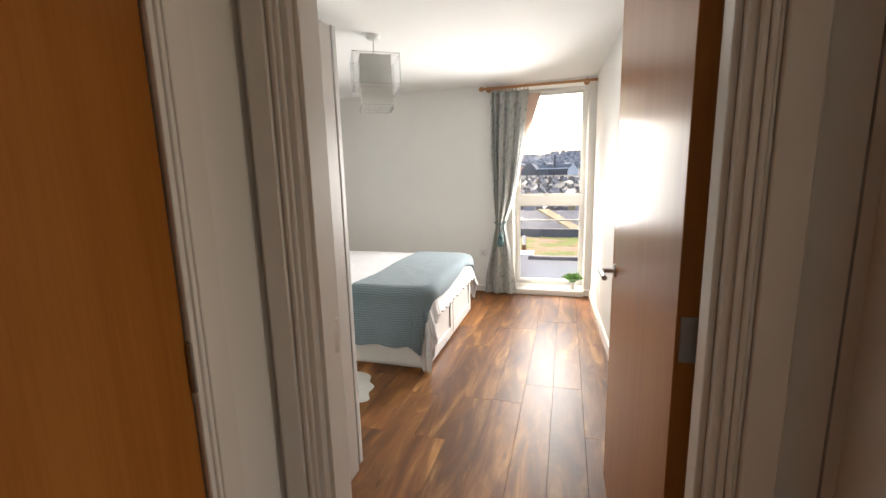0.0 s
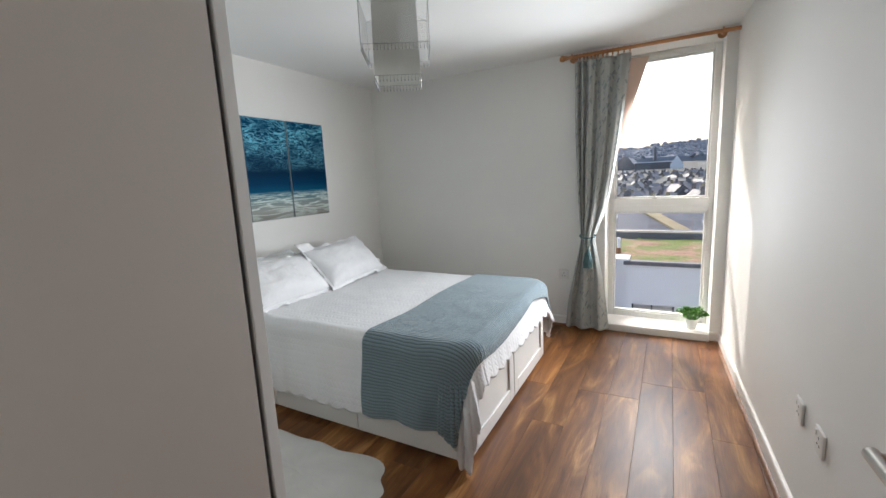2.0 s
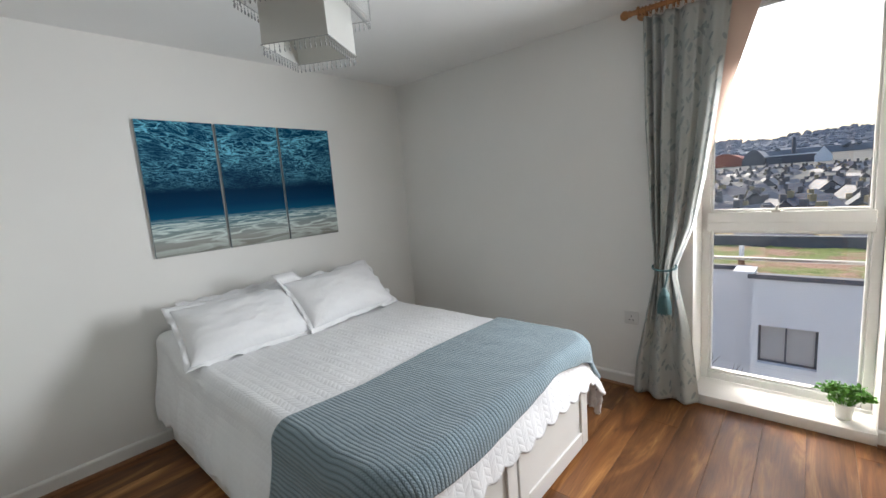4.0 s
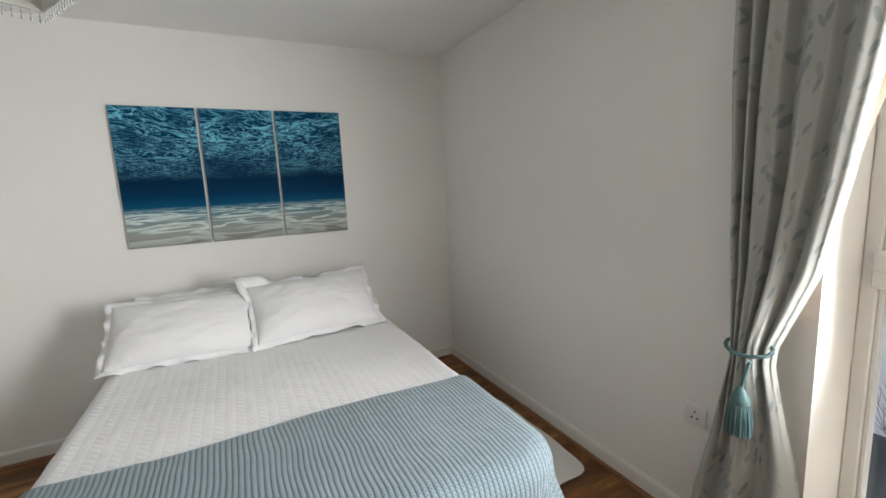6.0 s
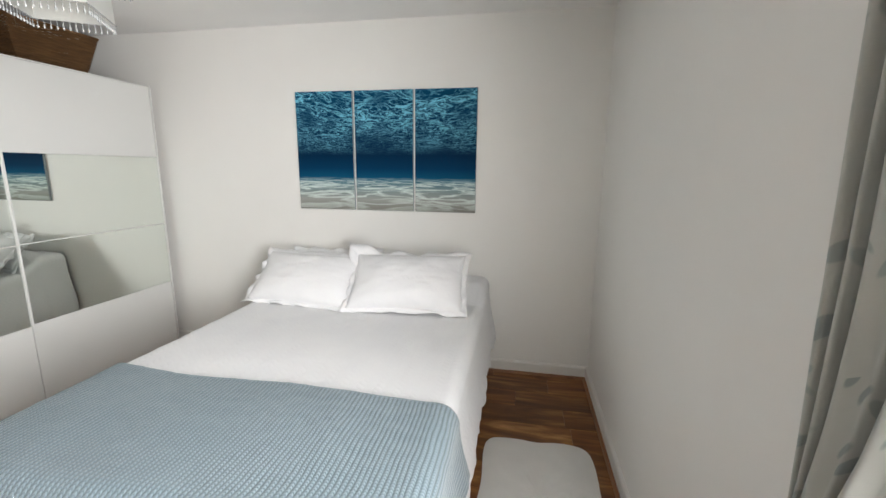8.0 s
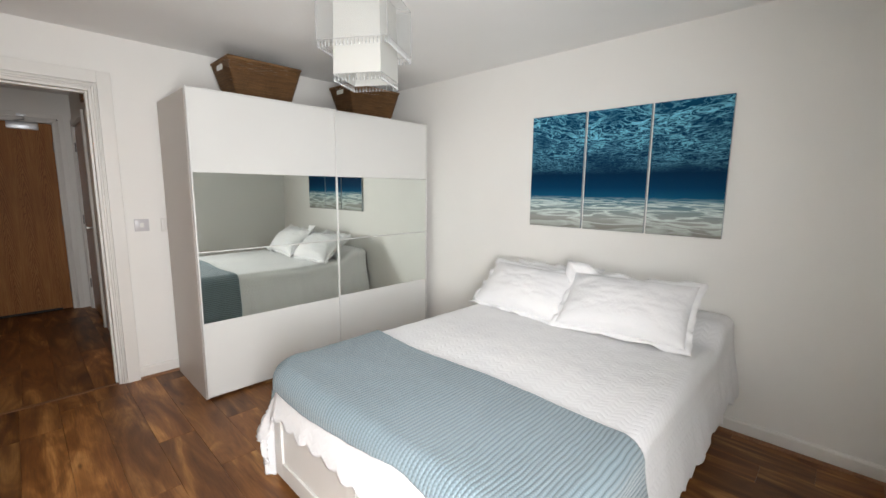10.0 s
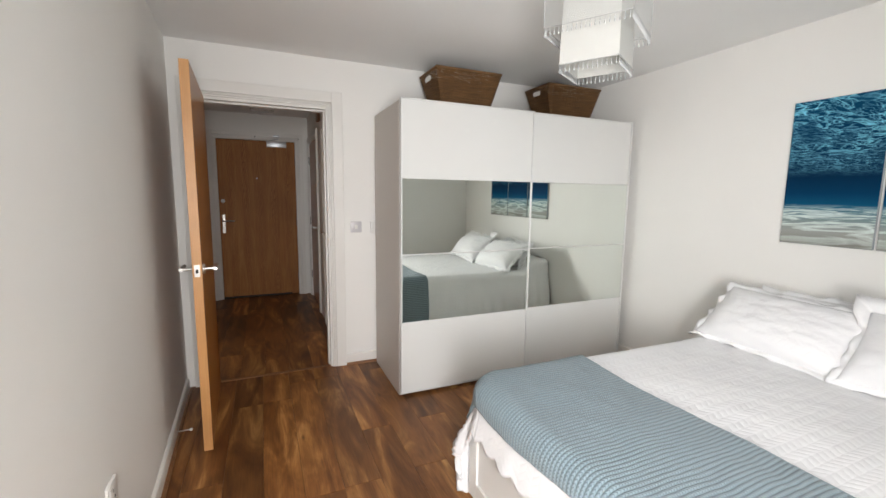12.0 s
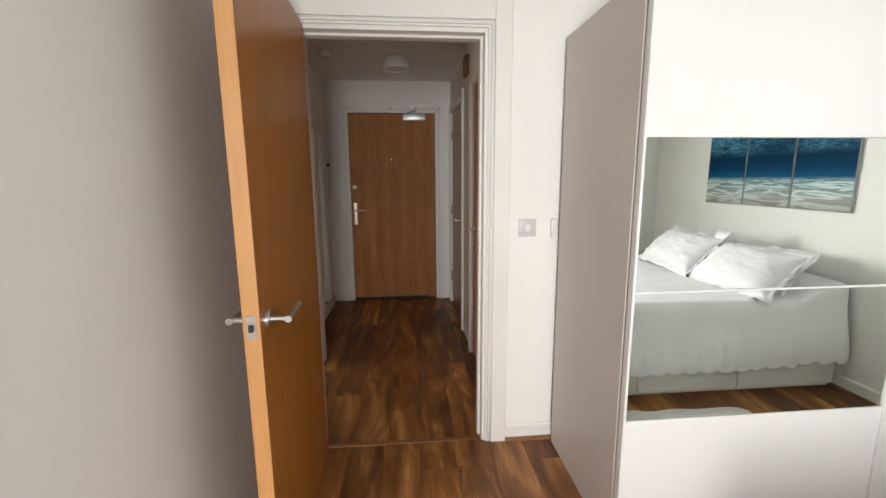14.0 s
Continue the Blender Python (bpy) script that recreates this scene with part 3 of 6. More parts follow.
single("added_room_ceiling", box(bmnew(), 1.2, 3.5, -1.4, 2.0, CEIL, CEIL + 0.12), M_CEIL, kind="structure", smooth=None)
single("subfloor", box(bmnew(), XW - 0.1, 1.0, HS - 0.2, YN + 0.1, -0.15, -0.012), M_SUB, kind="structure", smooth=None)


def profile_run(bm, pts, prof):
    """Sweeps a flat profile of (out, up) pairs along a straight line p to q; out is to the left of the way."""
    for p, q in zip(pts, pts[1:]):
        p, q = Vector(p), Vector(q)
        d = (q - p).normalized()
        nrm = Vector((-d.y, d.x, 0))
        a = [bm.verts.new(p + nrm * o + Vector((0, 0, u))) for o, u in prof]
        b = [bm.verts.new(q + nrm * o + Vector((0, 0, u))) for o, u in prof]
        k = len(prof)
        for i in range(k):
            j = (i + 1) % k
            bm.faces.new((a[i], b[i], b[j], a[j]))
        bm.faces.new(a)
        bm.faces.new(b[::-1])


SK = [(-0.001, 0.0), (0.016, 0.0), (0.016, 0.076), (0.012, 0.084), (0.004, 0.088), (-0.001, 0.088)]
BD = [(0.016, 0.0), (0.032, 0.0), (0.030, 0.009), (0.024, 0.015), (0.016, 0.017)]
runs = [[(east(YS + 0.05), YS + 0.05, 0), (east(YN), YN, 0)],
        [(east(YN) - 0.016, YN, 0), (WX1, YN, 0)],
        [(WX0, YN, 0), (XW, YN, 0)],
        [(XW, YN - 0.016, 0), (XW, YS, 0)],
        [(XW + 0.016, YS, 0), (DX0 - 0.095, YS, 0)]]
for i, r in enumerate(runs):
    bm = bmnew()
    profile_run(bm, r, SK)
    single("baseboard", bm, M_TRIM, kind="structure", smooth=None)
    bm = bmnew()
    profile_run(bm, r, BD)
    single("floor_beading", bm, M_BEAD, kind="structure", smooth=None)
hall_runs = [[(HW, YH, 0), (HW, 1.456, 0)], [(HE2, 0.55, 0), (HE2, HS, 0)][::-1], [(HE, 1.50, 0), (HE, YH, 0)]]
for r in hall_runs:
    bm = bmnew()
    profile_run(bm, r, SK)
    single("hall_baseboard", bm, M_TRIM, kind="structure", smooth=None)

# doorway lining, architraves -----------------------------------------------------
LIN = 0.03
lining = thing("door_lining", (DX0, YH, 0))
lining["kind"] = "structure"
for nm, x0, x1 in (("jamb", DX0, DX0 + LIN - 0.003), ("jamb", DX1 - LIN + 0.003, DX1)):
    part(nm, box(bmnew(), x0, x1, YH - 0.004, YS + 0.004, 0, DTOP, 0.002), M_TRIM, lining)
part("head", box(bmnew(), DX0 + LIN - 0.003, DX1 - LIN + 0.003, YH - 0.004, YS + 0.004, DTOP - LIN, DTOP, 0.002), M_TRIM, lining)
for x0, x1 in ((DX0 + LIN - 0.003, DX0 + LIN + 0.010), (DX1 - LIN - 0.010, DX1 - LIN + 0.003)):
    part("stop", box(bmnew(), x0, x1, YH + 0.015, YS - 0.045, 0, DTOP - LIN, 0.002), M_TRIM, lining)
part("stop", box(bmnew(), DX0 + LIN + 0.010, DX1 - LIN - 0.010, YH + 0.015, YS - 0.045, DTOP - LIN - 0.012, DTOP - LIN, 0.002), M_TRIM, lining)


def architrave(x0, x1, top, y, out, w=0.085):
    """Moulded trim round an opening in a wall across y; out is +1 or -1."""
    bm = bmnew()
    t1, t2, t3 = 0.010, 0.016, 0.020
    for a, b, t in ((0.0, 0.012, t1), (0.012, 0.022, t2), (0.022, 0.030, t1 + 0.002), (0.030, w, t3)):
        y1 = y + out * t
        box(bm, x0 - b, x0 - a, y, y1, 0, top + b, 0.0025)
        box(bm, x1 + a, x1 + b, y, y1, 0, top + b, 0.0025)
        box(bm, x0 - a, x1 + a, y, y1, top + a, top + b, 0.0025)
    return bm


single("door_trim", architrave(DX0 + 0.012, DX1 - 0.012, DTOP - 0.012, YS + 0.005, 1, 0.107), M_TRIM, kind="structure")
single("door_trim_hall", architrave(DX0 + 0.012, DX1 - 0.012, DTOP - 0.012, YH - 0.005, -1), M_TRIM, kind="structure")
single("front_door_trim", architrave(FD0 - 0.008, FD1 + 0.008, 2.06, HS, 1, 0.08), M_TRIM, kind="structure")


def side_trim(y0, y1, top, x, out, w=0.075):
    bm = bmnew()
    for a, b, t in ((0.0, 0.012, 0.010), (0.012, 0.022, 0.016), (0.022, w, 0.020)):
        x1 = x + out * t
        box(bm, x, x1, y0 - b, y0 - a, 0, top + b, 0.002)
        box(bm, x, x1, y1 + a, y1 + b, 0, top + b, 0.002)
        box(bm, x, x1, y0 - a, y1 + a, top + a, top + b, 0.002)
    return bm


single("cupboard_door_trim", side_trim(0.605, 1.38, 2.015, HW, 1), M_TRIM, kind="structure")
single("side_door_trim", side_trim(-0.795, 0.055, 2.015, HW, 1), M_TRIM, kind="structure")
single("next_room_door_trim", side_trim(0.67, 1.41, 2.02, HE, -1, 0.07), M_TRIM, kind="structure")
single("threshold_strip", box(bmnew(), DX0 + 0.03, DX1 - 0.03, YS - 0.035, YS - 0.005, -0.001, 0.005, 0.002), M_BEAD, kind="structure")

# window -----------------------------------------------------------------------
FY0, FY1 = GY - 0.035, GY + 0.035
GX0, GX1, GZ0, GZ1 = -0.560, 0.143, 0.110, 2.275
RZ0, RZ1 = 1.025, 1.140
win = thing("window_1", (0, GY, 0), "tall white framed window with a transom, closed", "window")
win["kind"] = "structure"
bm = bmnew()
box(bm, WX0, GX0, FY0, FY1, 0.062, WTOP, 0.004)
box(bm, GX1, WX1, FY0, FY1, 0.062, WTOP, 0.004)
box(bm, GX0, GX1, FY0, FY1, GZ1, WTOP, 0.004)
box(bm, GX0, GX1, FY0, FY1, 0.062, GZ0, 0.004)
part("window_frame", bm, M_UPVC, win)
bm = bmnew()
box(bm, GX0 - 0.012, GX1 + 0.012, FY0 - 0.018, FY1, RZ0, RZ1, 0.004)
box(bm, GX0 - 0.012, GX1 + 0.012, FY0 - 0.010, FY0 - 0.02, RZ0 + 0.05, RZ0 + 0.054, 0.001)
part("transom", bm, M_UPVC, win)
for z0, z1 in ((GZ0, RZ0), (RZ1, GZ1)):
    bm = bmnew()
    for a, b, c, d in ((GX0, GX0 + 0.014, z0, z1), (GX1 - 0.014, GX1, z0, z1), (GX0 + 0.014, GX1 - 0.014, z0, z0 + 0.014), (GX0 + 0.014, GX1 - 0.014, z1 - 0.014, z1)):
        box(bm, a, b, GY - 0.022, GY + 0.022, c, d, 0.003)
    part("glazing_bead", bm, M_UPVC, win)
    pane = part("pane", box(bmnew(), GX0 + 0.01, GX1 - 0.01, GY - 0.003, GY + 0.003, z0 + 0.01, z1 - 0.01), M_GLASS, win, smooth=None)
    pane.visible_shadow = False
bm = bmnew()
box(bm, -0.262, -0.222, FY0 - 0.030, FY0 - 0.019, RZ1 - 0.004, RZ1 + 0.010, 0.003)
tube(bm, (-0.242, FY0 - 0.026, RZ1 + 0.008), (-0.235, FY0 - 0.026, RZ1 + 0.035), 0.007)
part("catch", bm, M_STEEL, win)
bm = bmnew()
box(bm, GX0 + 0.10, GX1 - 0.25, FY0 - 0.012, FY0 - 0.002, GZ1 + 0.012, GZ1 + 0.03, 0.003)
part("vent", bm, M_UPVC, win)
part("window_sill", box(bmnew(), WX0, WX1, YN - 0.012, FY0 + 0.002, 0.0, 0.062, 0.006, 2), M_TRIM, win)
guard = thing("glass_guard", (0, 6.05, 0), "clear glass guard outside the window with a pale metal top rail", "railing")
part("top_rail", box(bmnew(), -0.8, 0.4, 6.035, 6.065, 0.815, 0.832, 0.004), M_STEEL, guard)
gp = part("panel", box(bmnew(), -0.8, 0.4, 6.045, 6.055, -0.05, 0.812), M_GUARD, guard, smooth=None)
gp.visible_shadow = False

# doors ----------------------------------------------------------------------


def lever(bm_, x, y, z, out, along):
    """Lever handle on a face across x: round rose, neck, bar. out, along: +1 or -1."""
    lathe(bm_, (x, y, z), [(0.027, 0.0), (0.027, out * 0.007), (0.024, out * 0.010), (0.0001, out * 0.010)], 28, "x")
    tube(bm_, (x + out * 0.008, y, z), (x + out * 0.054, y, z), 0.0085, seg=18)
    tube(bm_, (x + out * 0.056, y - along * 0.0105, z), (x + out * 0.056, y + along * 0.128, z), 0.0100, seg=20)


door = thing("door_1", (0.255, 1.735, 0.0), "open orange oak veneer bedroom door, standing against the side wall", "door")
LW, LT, LH = 0.875, 0.042, 2.005
bm = box(bmnew(), -LT, 0, 0.0, LW, 0.012, LH, 0.002)
X0 = Vector((0.255, 1.735, 0.0))


def dpart(name, bm_, material, label="", parent=None, smooth=40):
    ob = new(name, finish(bm_, name, material, smooth))
    ob.parent = parent or door
    return tagged(ob, label)


dpart("leaf", bm, M_OAK)
bm = bmnew()
box(bm, -LT - 0.0005, 0.0005, LW - 0.0005, LW + 0.005, 0.012, LH, 0.001)
dpart("lipping", bm, M_OAKEDGE, "pale orange door edge")
for o, xx in ((-1, -LT), (1, 0.0)):
    bm = bmnew()
    lever(bm, xx, LW - 0.065, 0.985, o, -1)
    dpart("door_handle", bm, M_STEEL, "satin steel lever handle")
bm = bmnew()
box(bm, -LT * 0.5 - 0.0125, -LT * 0.5 + 0.0125, LW + 0.005, LW + 0.0065, 0.955, 1.018, 0.0007)
for cz in (0.9615, 1.0115):
    lathe(bm, (-LT * 0.5, LW + 0.0062, cz), [(0.0035, 0.0), (0.003, 0.0008), (0.0001, 0.0004)], 10, "y")
dpart("latch_plate", bm, M_STEEL, "steel latch plate")
bm = bmnew()
box(bm, -LT * 0.5 - 0.006, -LT * 0.5 + 0.006, LW + 0.0075, LW + 0.014, 0.975, 0.995, 0.002)
dpart("latch", bm, M_DARK)
for hz in (0.28, 1.02, 1.78):
    bm = bmnew()
    tube(bm, (0.006, -0.008, hz - 0.05), (0.006, -0.008, hz + 0.05), 0.007)
    for k in range(4):
        ring_mesh(bm, (0.006, -0.008, hz - 0.03 + k * 0.02), 0.007, 0.0008, "z", 14, 4)
    box(bm, -0.034, 0.0, -0.0035, 0.0015, hz - 0.05, hz + 0.05, 0.001)
    dpart("hinge", bm, M_HINGE, "steel butt hinge")
door.rotation_euler.z = radians(2.4)

fdoor = thing("door_2", ((FD0 + FD1) / 2, HS - 0.02, 0), "closed brown oak veneer front door with a closer and spyhole", "door")
part("leaf", box(bmnew(), FD0 + 0.012, FD1 - 0.012, HS - 0.07, HS - 0.02, 0.012, 2.04, 0.003), M_FRONT, fdoor)
bm = bmnew()
box(bm, FD0, FD0 + 0.010, HS - 0.1, HS + 0.004, 0, 2.055, 0.001)
box(bm, FD1 - 0.010, FD1, HS - 0.1, HS + 0.004, 0, 2.055, 0.001)
box(bm, FD0 + 0.010, FD1 - 0.010, HS - 0.1, HS + 0.004, 2.045, 2.06, 0.001)
part("door_frame", bm, M_TRIM, fdoor)
part("drop_seal", box(bmnew(), FD0 + 0.10, FD1 - 0.012, HS - 0.021, HS - 0.012, 0.006, 0.03, 0.002), M_DARK, fdoor)
bm = bmnew()
box(bm, 0.325, 0.362, HS - 0.02, HS - 0.012, 0.86, 1.10, 0.003)
part("backplate", bm, M_STEEL, fdoor)
bm = bmnew()
sweep(bm, [(0.343, HS - 0.014, 1.02), (0.343, HS + 0.035, 1.02), (0.335, HS + 0.045, 1.02), (0.30, HS + 0.048, 1.02), (0.22, HS + 0.048, 1.02)], 0.009, 12)
part("door_handle", bm, M_STEEL, fdoor)
bm = bmnew()
lathe(bm, (0.343, HS - 0.02, 1.27), [(0.024, 0), (0.024, 0.012), (0.018, 0.016), (0.0001, 0.016)], 24, "y")
part("thumb_turn", bm, M_PLASTIC, fdoor)
bm = bmnew()
lathe(bm, (-0.06, HS - 0.02, 1.563), [(0.010, 0), (0.010, 0.005), (0.005, 0.006), (0.0001, 0.004)], 20, "y")
part("spyhole", bm, M_STEEL, fdoor)
bm = bmnew()
box(bm, -0.43, -0.19, HS - 0.02, HS + 0.035, 1.965, 2.04, 0.005, 2)
part("closer_body", bm, M_SILVER, fdoor)
bm = bmnew()
sweep(bm, [(-0.25, HS + 0.01, 2.045), (-0.33, HS + 0.09, 2.06), (-0.31, HS + 0.03, 2.10)], 0.006, 8)
box(bm, -0.345, -0.275, HS + 0.02, HS + 0.04, 2.09, 2.115, 0.003)
part("closer_arm", bm, M_SILVER, fdoor)
bm = bmnew()
for x in (-0.06, -0.58):
    lathe(bm, (x, HS + 0.02, 2.085), [(0.007, 0), (0.006, 0.004), (0.0001, 0.005)], 12, "y")
part("screw_cap", bm, M_DARK, fdoor)
bm = bmnew()
for hz in (0.25, 1.0, 1.8):
    tube(bm, (FD0 + 0.012, HS - 0.012, hz - 0.05), (FD0 + 0.012, HS - 0.012, hz + 0.05), 0.008)
part("hinge", bm, M_HINGE, fdoor)


def side_door(name, y0, y1, hinge_y, handle_y, along, label):
    d = thing(name, (HW, (y0 + y1) / 2, 0), label, "door")
    part("leaf", box(bmnew(), HW - 0.05, HW - 0.008, y0 + 0.004, y1 - 0.004, 0.008, 2.010, 0.002), M_OAK, d)
    bm_ = bmnew()
    lever(bm_, HW - 0.008, handle_y, 0.985, 1, along)
    part("door_handle", bm_, M_STEEL, d, "satin steel lever handle")
    for hz_ in (0.3, 1.02, 1.8):
        bm_ = bmnew()
        tube(bm_, (HW + 0.002, hinge_y, hz_ - 0.05), (HW + 0.002, hinge_y, hz_ + 0.05), 0.007)
        for k_ in range(4):
            ring_mesh(bm_, (HW + 0.002, hinge_y, hz_ - 0.03 + k_ * 0.02), 0.007, 0.0008, "z", 12, 4)
        part("hinge", bm_, M_HINGE, d)


side_door("door_3", 0.60, 1.385, 1.382, 0.67, 1, "closed orange oak veneer hall door beside the bedroom doorway")
side_door("door_4", -0.80, 0.06, -0.797, -0.01, -1, "closed orange oak veneer hall door nearest the front door")

# bed --------------------------------------------------------------------------
BX0, BX1, BY0, BY1 = -2.95, -0.935, 3.435, 4.83
QX1, QY0, QY1 = -0.915, 3.445, 4.885      # upper edges of the made bed
BTOP = 0.59
bed = thing("bed", (-1.93, 4.11, 0), "white double bed base with drawers and panelled foot end", "bed")
bm = bmnew()
box(bm, BX0, BX1 - 0.03, BY0 + 0.012, BY1 - 0.012, 0.03, 0.36, 0.003)
box(bm, BX0, BX1 - 0.05, BY0 + 0.04, BY1 - 0.04, 0.0, 0.03)
part("body", bm, M_BED, bed)
for k in range(3):
    xa = BX0 + 0.02 + k * 0.66
    part("drawer_front", box(bmnew(), xa + 0.002, xa + 0.656, BY0, BY0 + 0.012, 0.035, 0.30, 0.002), M_BED, bed)
    part("drawer_front", box(bmnew(), xa + 0.002, xa + 0.656, BY1 - 0.012, BY1, 0.035, 0.30, 0.002), M_BED, bed)
for k in range(2):
    ya = BY0 + 0.004 + k * 0.69
    yb = ya + 0.676
    bm = bmnew()
    box(bm, BX1 - 0.03, BX1 - 0.012, ya, yb, 0.03, 0.40, 0.001)
    for a, b, c, d in ((ya, ya + 0.07, 0.03, 0.40), (yb - 0.07, yb, 0.03, 0.40), (ya + 0.07, yb - 0.07, 0.03, 0.11), (ya + 0.07, yb - 0.07, 0.33, 0.40)):
        box(bm, BX1 - 0.012, BX1, a, b, c, d, 0.0025)
    part("panel", bm, M_BED, bed, "white panel with a raised border")

mattress = single("mattress", box(bmnew(), BX0 + 0.01, QX1 - 0.03, QY0 + 0.03, QY1 - 0.03, 0.36, 0.57, 0.05, 4), M_MATTRESS,
                  "white mattress on the bed base, hidden by the bedding", "mattress", at=(-1.93, 4.11, 0.36))


def drape(u, v, off, folds, seed, rad=0.055):
    """Lays the cloth point (u, v) over the bed: flat on top, rounded over the edge, hanging in folds."""
    R = 0.09
    ex = max(u - (QX1 - rad - R), 0.0)
    sy = 1 if v > 4.11 else -1
    ey = max((v - (QY1 - rad - R)) if sy > 0 else ((QY0 + rad + R) - v), 0.0)
    d = math.hypot(ex, ey) - R
    sag = 0.007 * noise.noise((u * 3, v * 3, seed)) + 0.003 * noise.noise((u * 9, v * 9, seed + 3)) + 0.0015 * noise.noise((u * 24, v * 24, seed))
    hump = 0.10 * smoothstep(-2.60, -2.80, u)
    top = BTOP + off + sag + hump
    if d <= 0:
        return Vector((u, v, top))
    nx, ny = (ex / (d + R), sy * ey / (d + R))
    bx, by = u - nx * d, v - ny * d
    r = rad + off
    ang = min(d / r, math.pi / 2)
    down = max(0.0, d - r * math.pi / 2)
    outw = r * math.sin(ang)
    z = top - r * (1 - math.cos(ang)) - down * (1 + 2.6 * hump)
    phi = math.atan2(ey, ex) if ex > 0 and ey > 0 else 0.0
    s = bx * ny * sy + by * nx + 0.35 * phi
    k = smoothstep(0.0, 0.32, down)
    corner = 4 * nx * nx * ny * ny
    w = folds * k * (0.7 + 1.1 * noise.noise((s * 5.0, down * 0.6, seed)) + 0.45 * noise.noise((s * 13.0, down * 2, seed + 5)))
    w += folds * 1.5 * k * corner * (0.6 + 0.5 * math.sin(9 * phi + 0.6))
    outw += w + 0.03 * k + 0.004 * noise.noise((s * 8, down * 9, seed + 1))
    return Vector((bx + nx * outw, by + ny * outw, max(z, 0.012 + off)))


def cloth_thing(name, u0, u1, v0, v1, off, folds, seed, material, label, category, nu, nv, hem=0.0, th=0.006, edge=None):
    bm_ = bmnew()

    def uvp(a, b):
        u = u0 + (u1 - u0) * a
        v = v0 + (v1 - v0) * b
        ha = smoothstep(0.75, 1.0, a)
        hb = smoothstep(0.8, 1.0, abs(2 * b - 1))
        if hem:
            u += hem * ha * (abs(math.sin(v * math.pi / 0.11)) - 0.5)
            v += hem * hb * (1 if b > 0.5 else -1) * (abs(math.sin(u * math.pi / 0.11)) - 0.5)
        if edge:
            u, v = edge(u, v, a, b)
        return u, v

    def pt(a, b):
        return drape(*uvp(a, b), off, folds, seed)

    sheet(bm_, pt, nu, nv, uvfn=uvp)
    ob = thing(name, ((u0 + u1) / 2, 4.11, BTOP), label, category)
    solid(part("cloth", bm_, material, ob, smooth=180), th, 1.0)
    n_ = 3 * max(nu, nv)
    rim = [(i / n_, 0.0) for i in range(n_)] + [(1.0, i / n_) for i in range(n_)] + [(1 - i / n_, 1.0) for i in range(n_ + 1)]
    if not hem:
        rim = rim + [(0.0, 1 - i / n_) for i in range(1, n_ + 1)]
    pts = [pt(a, b) + Vector((0, 0, th * 0.5)) for a, b in rim]
    keep = [pts[0]]
    for p in pts[1:]:
        if (p - keep[-1]).length > 0.004:
            keep.append(p)
    bm_ = bmnew()
    sweep(bm_, keep, th * 0.62, 6)
    part("hem", bm_, M_HEM if not hem else M_COTTON, ob, "rolled edge of the cloth", smooth=180)
    return ob


def quilt_edge(u, v, a, b):
    # hangs lower in the middle of one side and at the foot corners
    if b < 0.15:
        v -= 0.02 * math.sin(a * math.pi) * (1 - b / 0.15)
    c = smoothstep(0.90, 1.0, a) * smoothstep(0.20, 0.0, min(b, 1 - b))
    if b < 0.5:
        u += 0.12 * c
        v -= 0.12 * c
    return u, v


quilt = cloth_thing("bedspread", -2.955, QX1 + 0.185, QY0 - 0.375, QY1 + 0.33, 0.0, 0.030, 2.0, M_QUILT,
                    "white quilted bedspread hanging over the sides of the bed", "bedspread", 230, 200, 0.022, 0.008, quilt_edge)


def throw_edge(u, v, a, b):
    # skewed: laid slightly askew and hanging deeper at the near corner
    u += 0.05 * (1 - b) * (a - 0.4) + 0.012 * math.sin(v * 7)
    u += a * (0.075 * smoothstep(0.76, 0.88, b) - 0.03 * math.exp(-((b - 0.66) / 0.09) ** 2))
    v += (1 - smoothstep(0, 0.12, b)) * (-0.012 + 0.006 * math.sin(u * 23))
    return u, v


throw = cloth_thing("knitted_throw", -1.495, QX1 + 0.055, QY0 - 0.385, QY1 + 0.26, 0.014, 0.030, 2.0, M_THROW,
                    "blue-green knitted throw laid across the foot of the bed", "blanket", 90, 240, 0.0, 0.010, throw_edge)


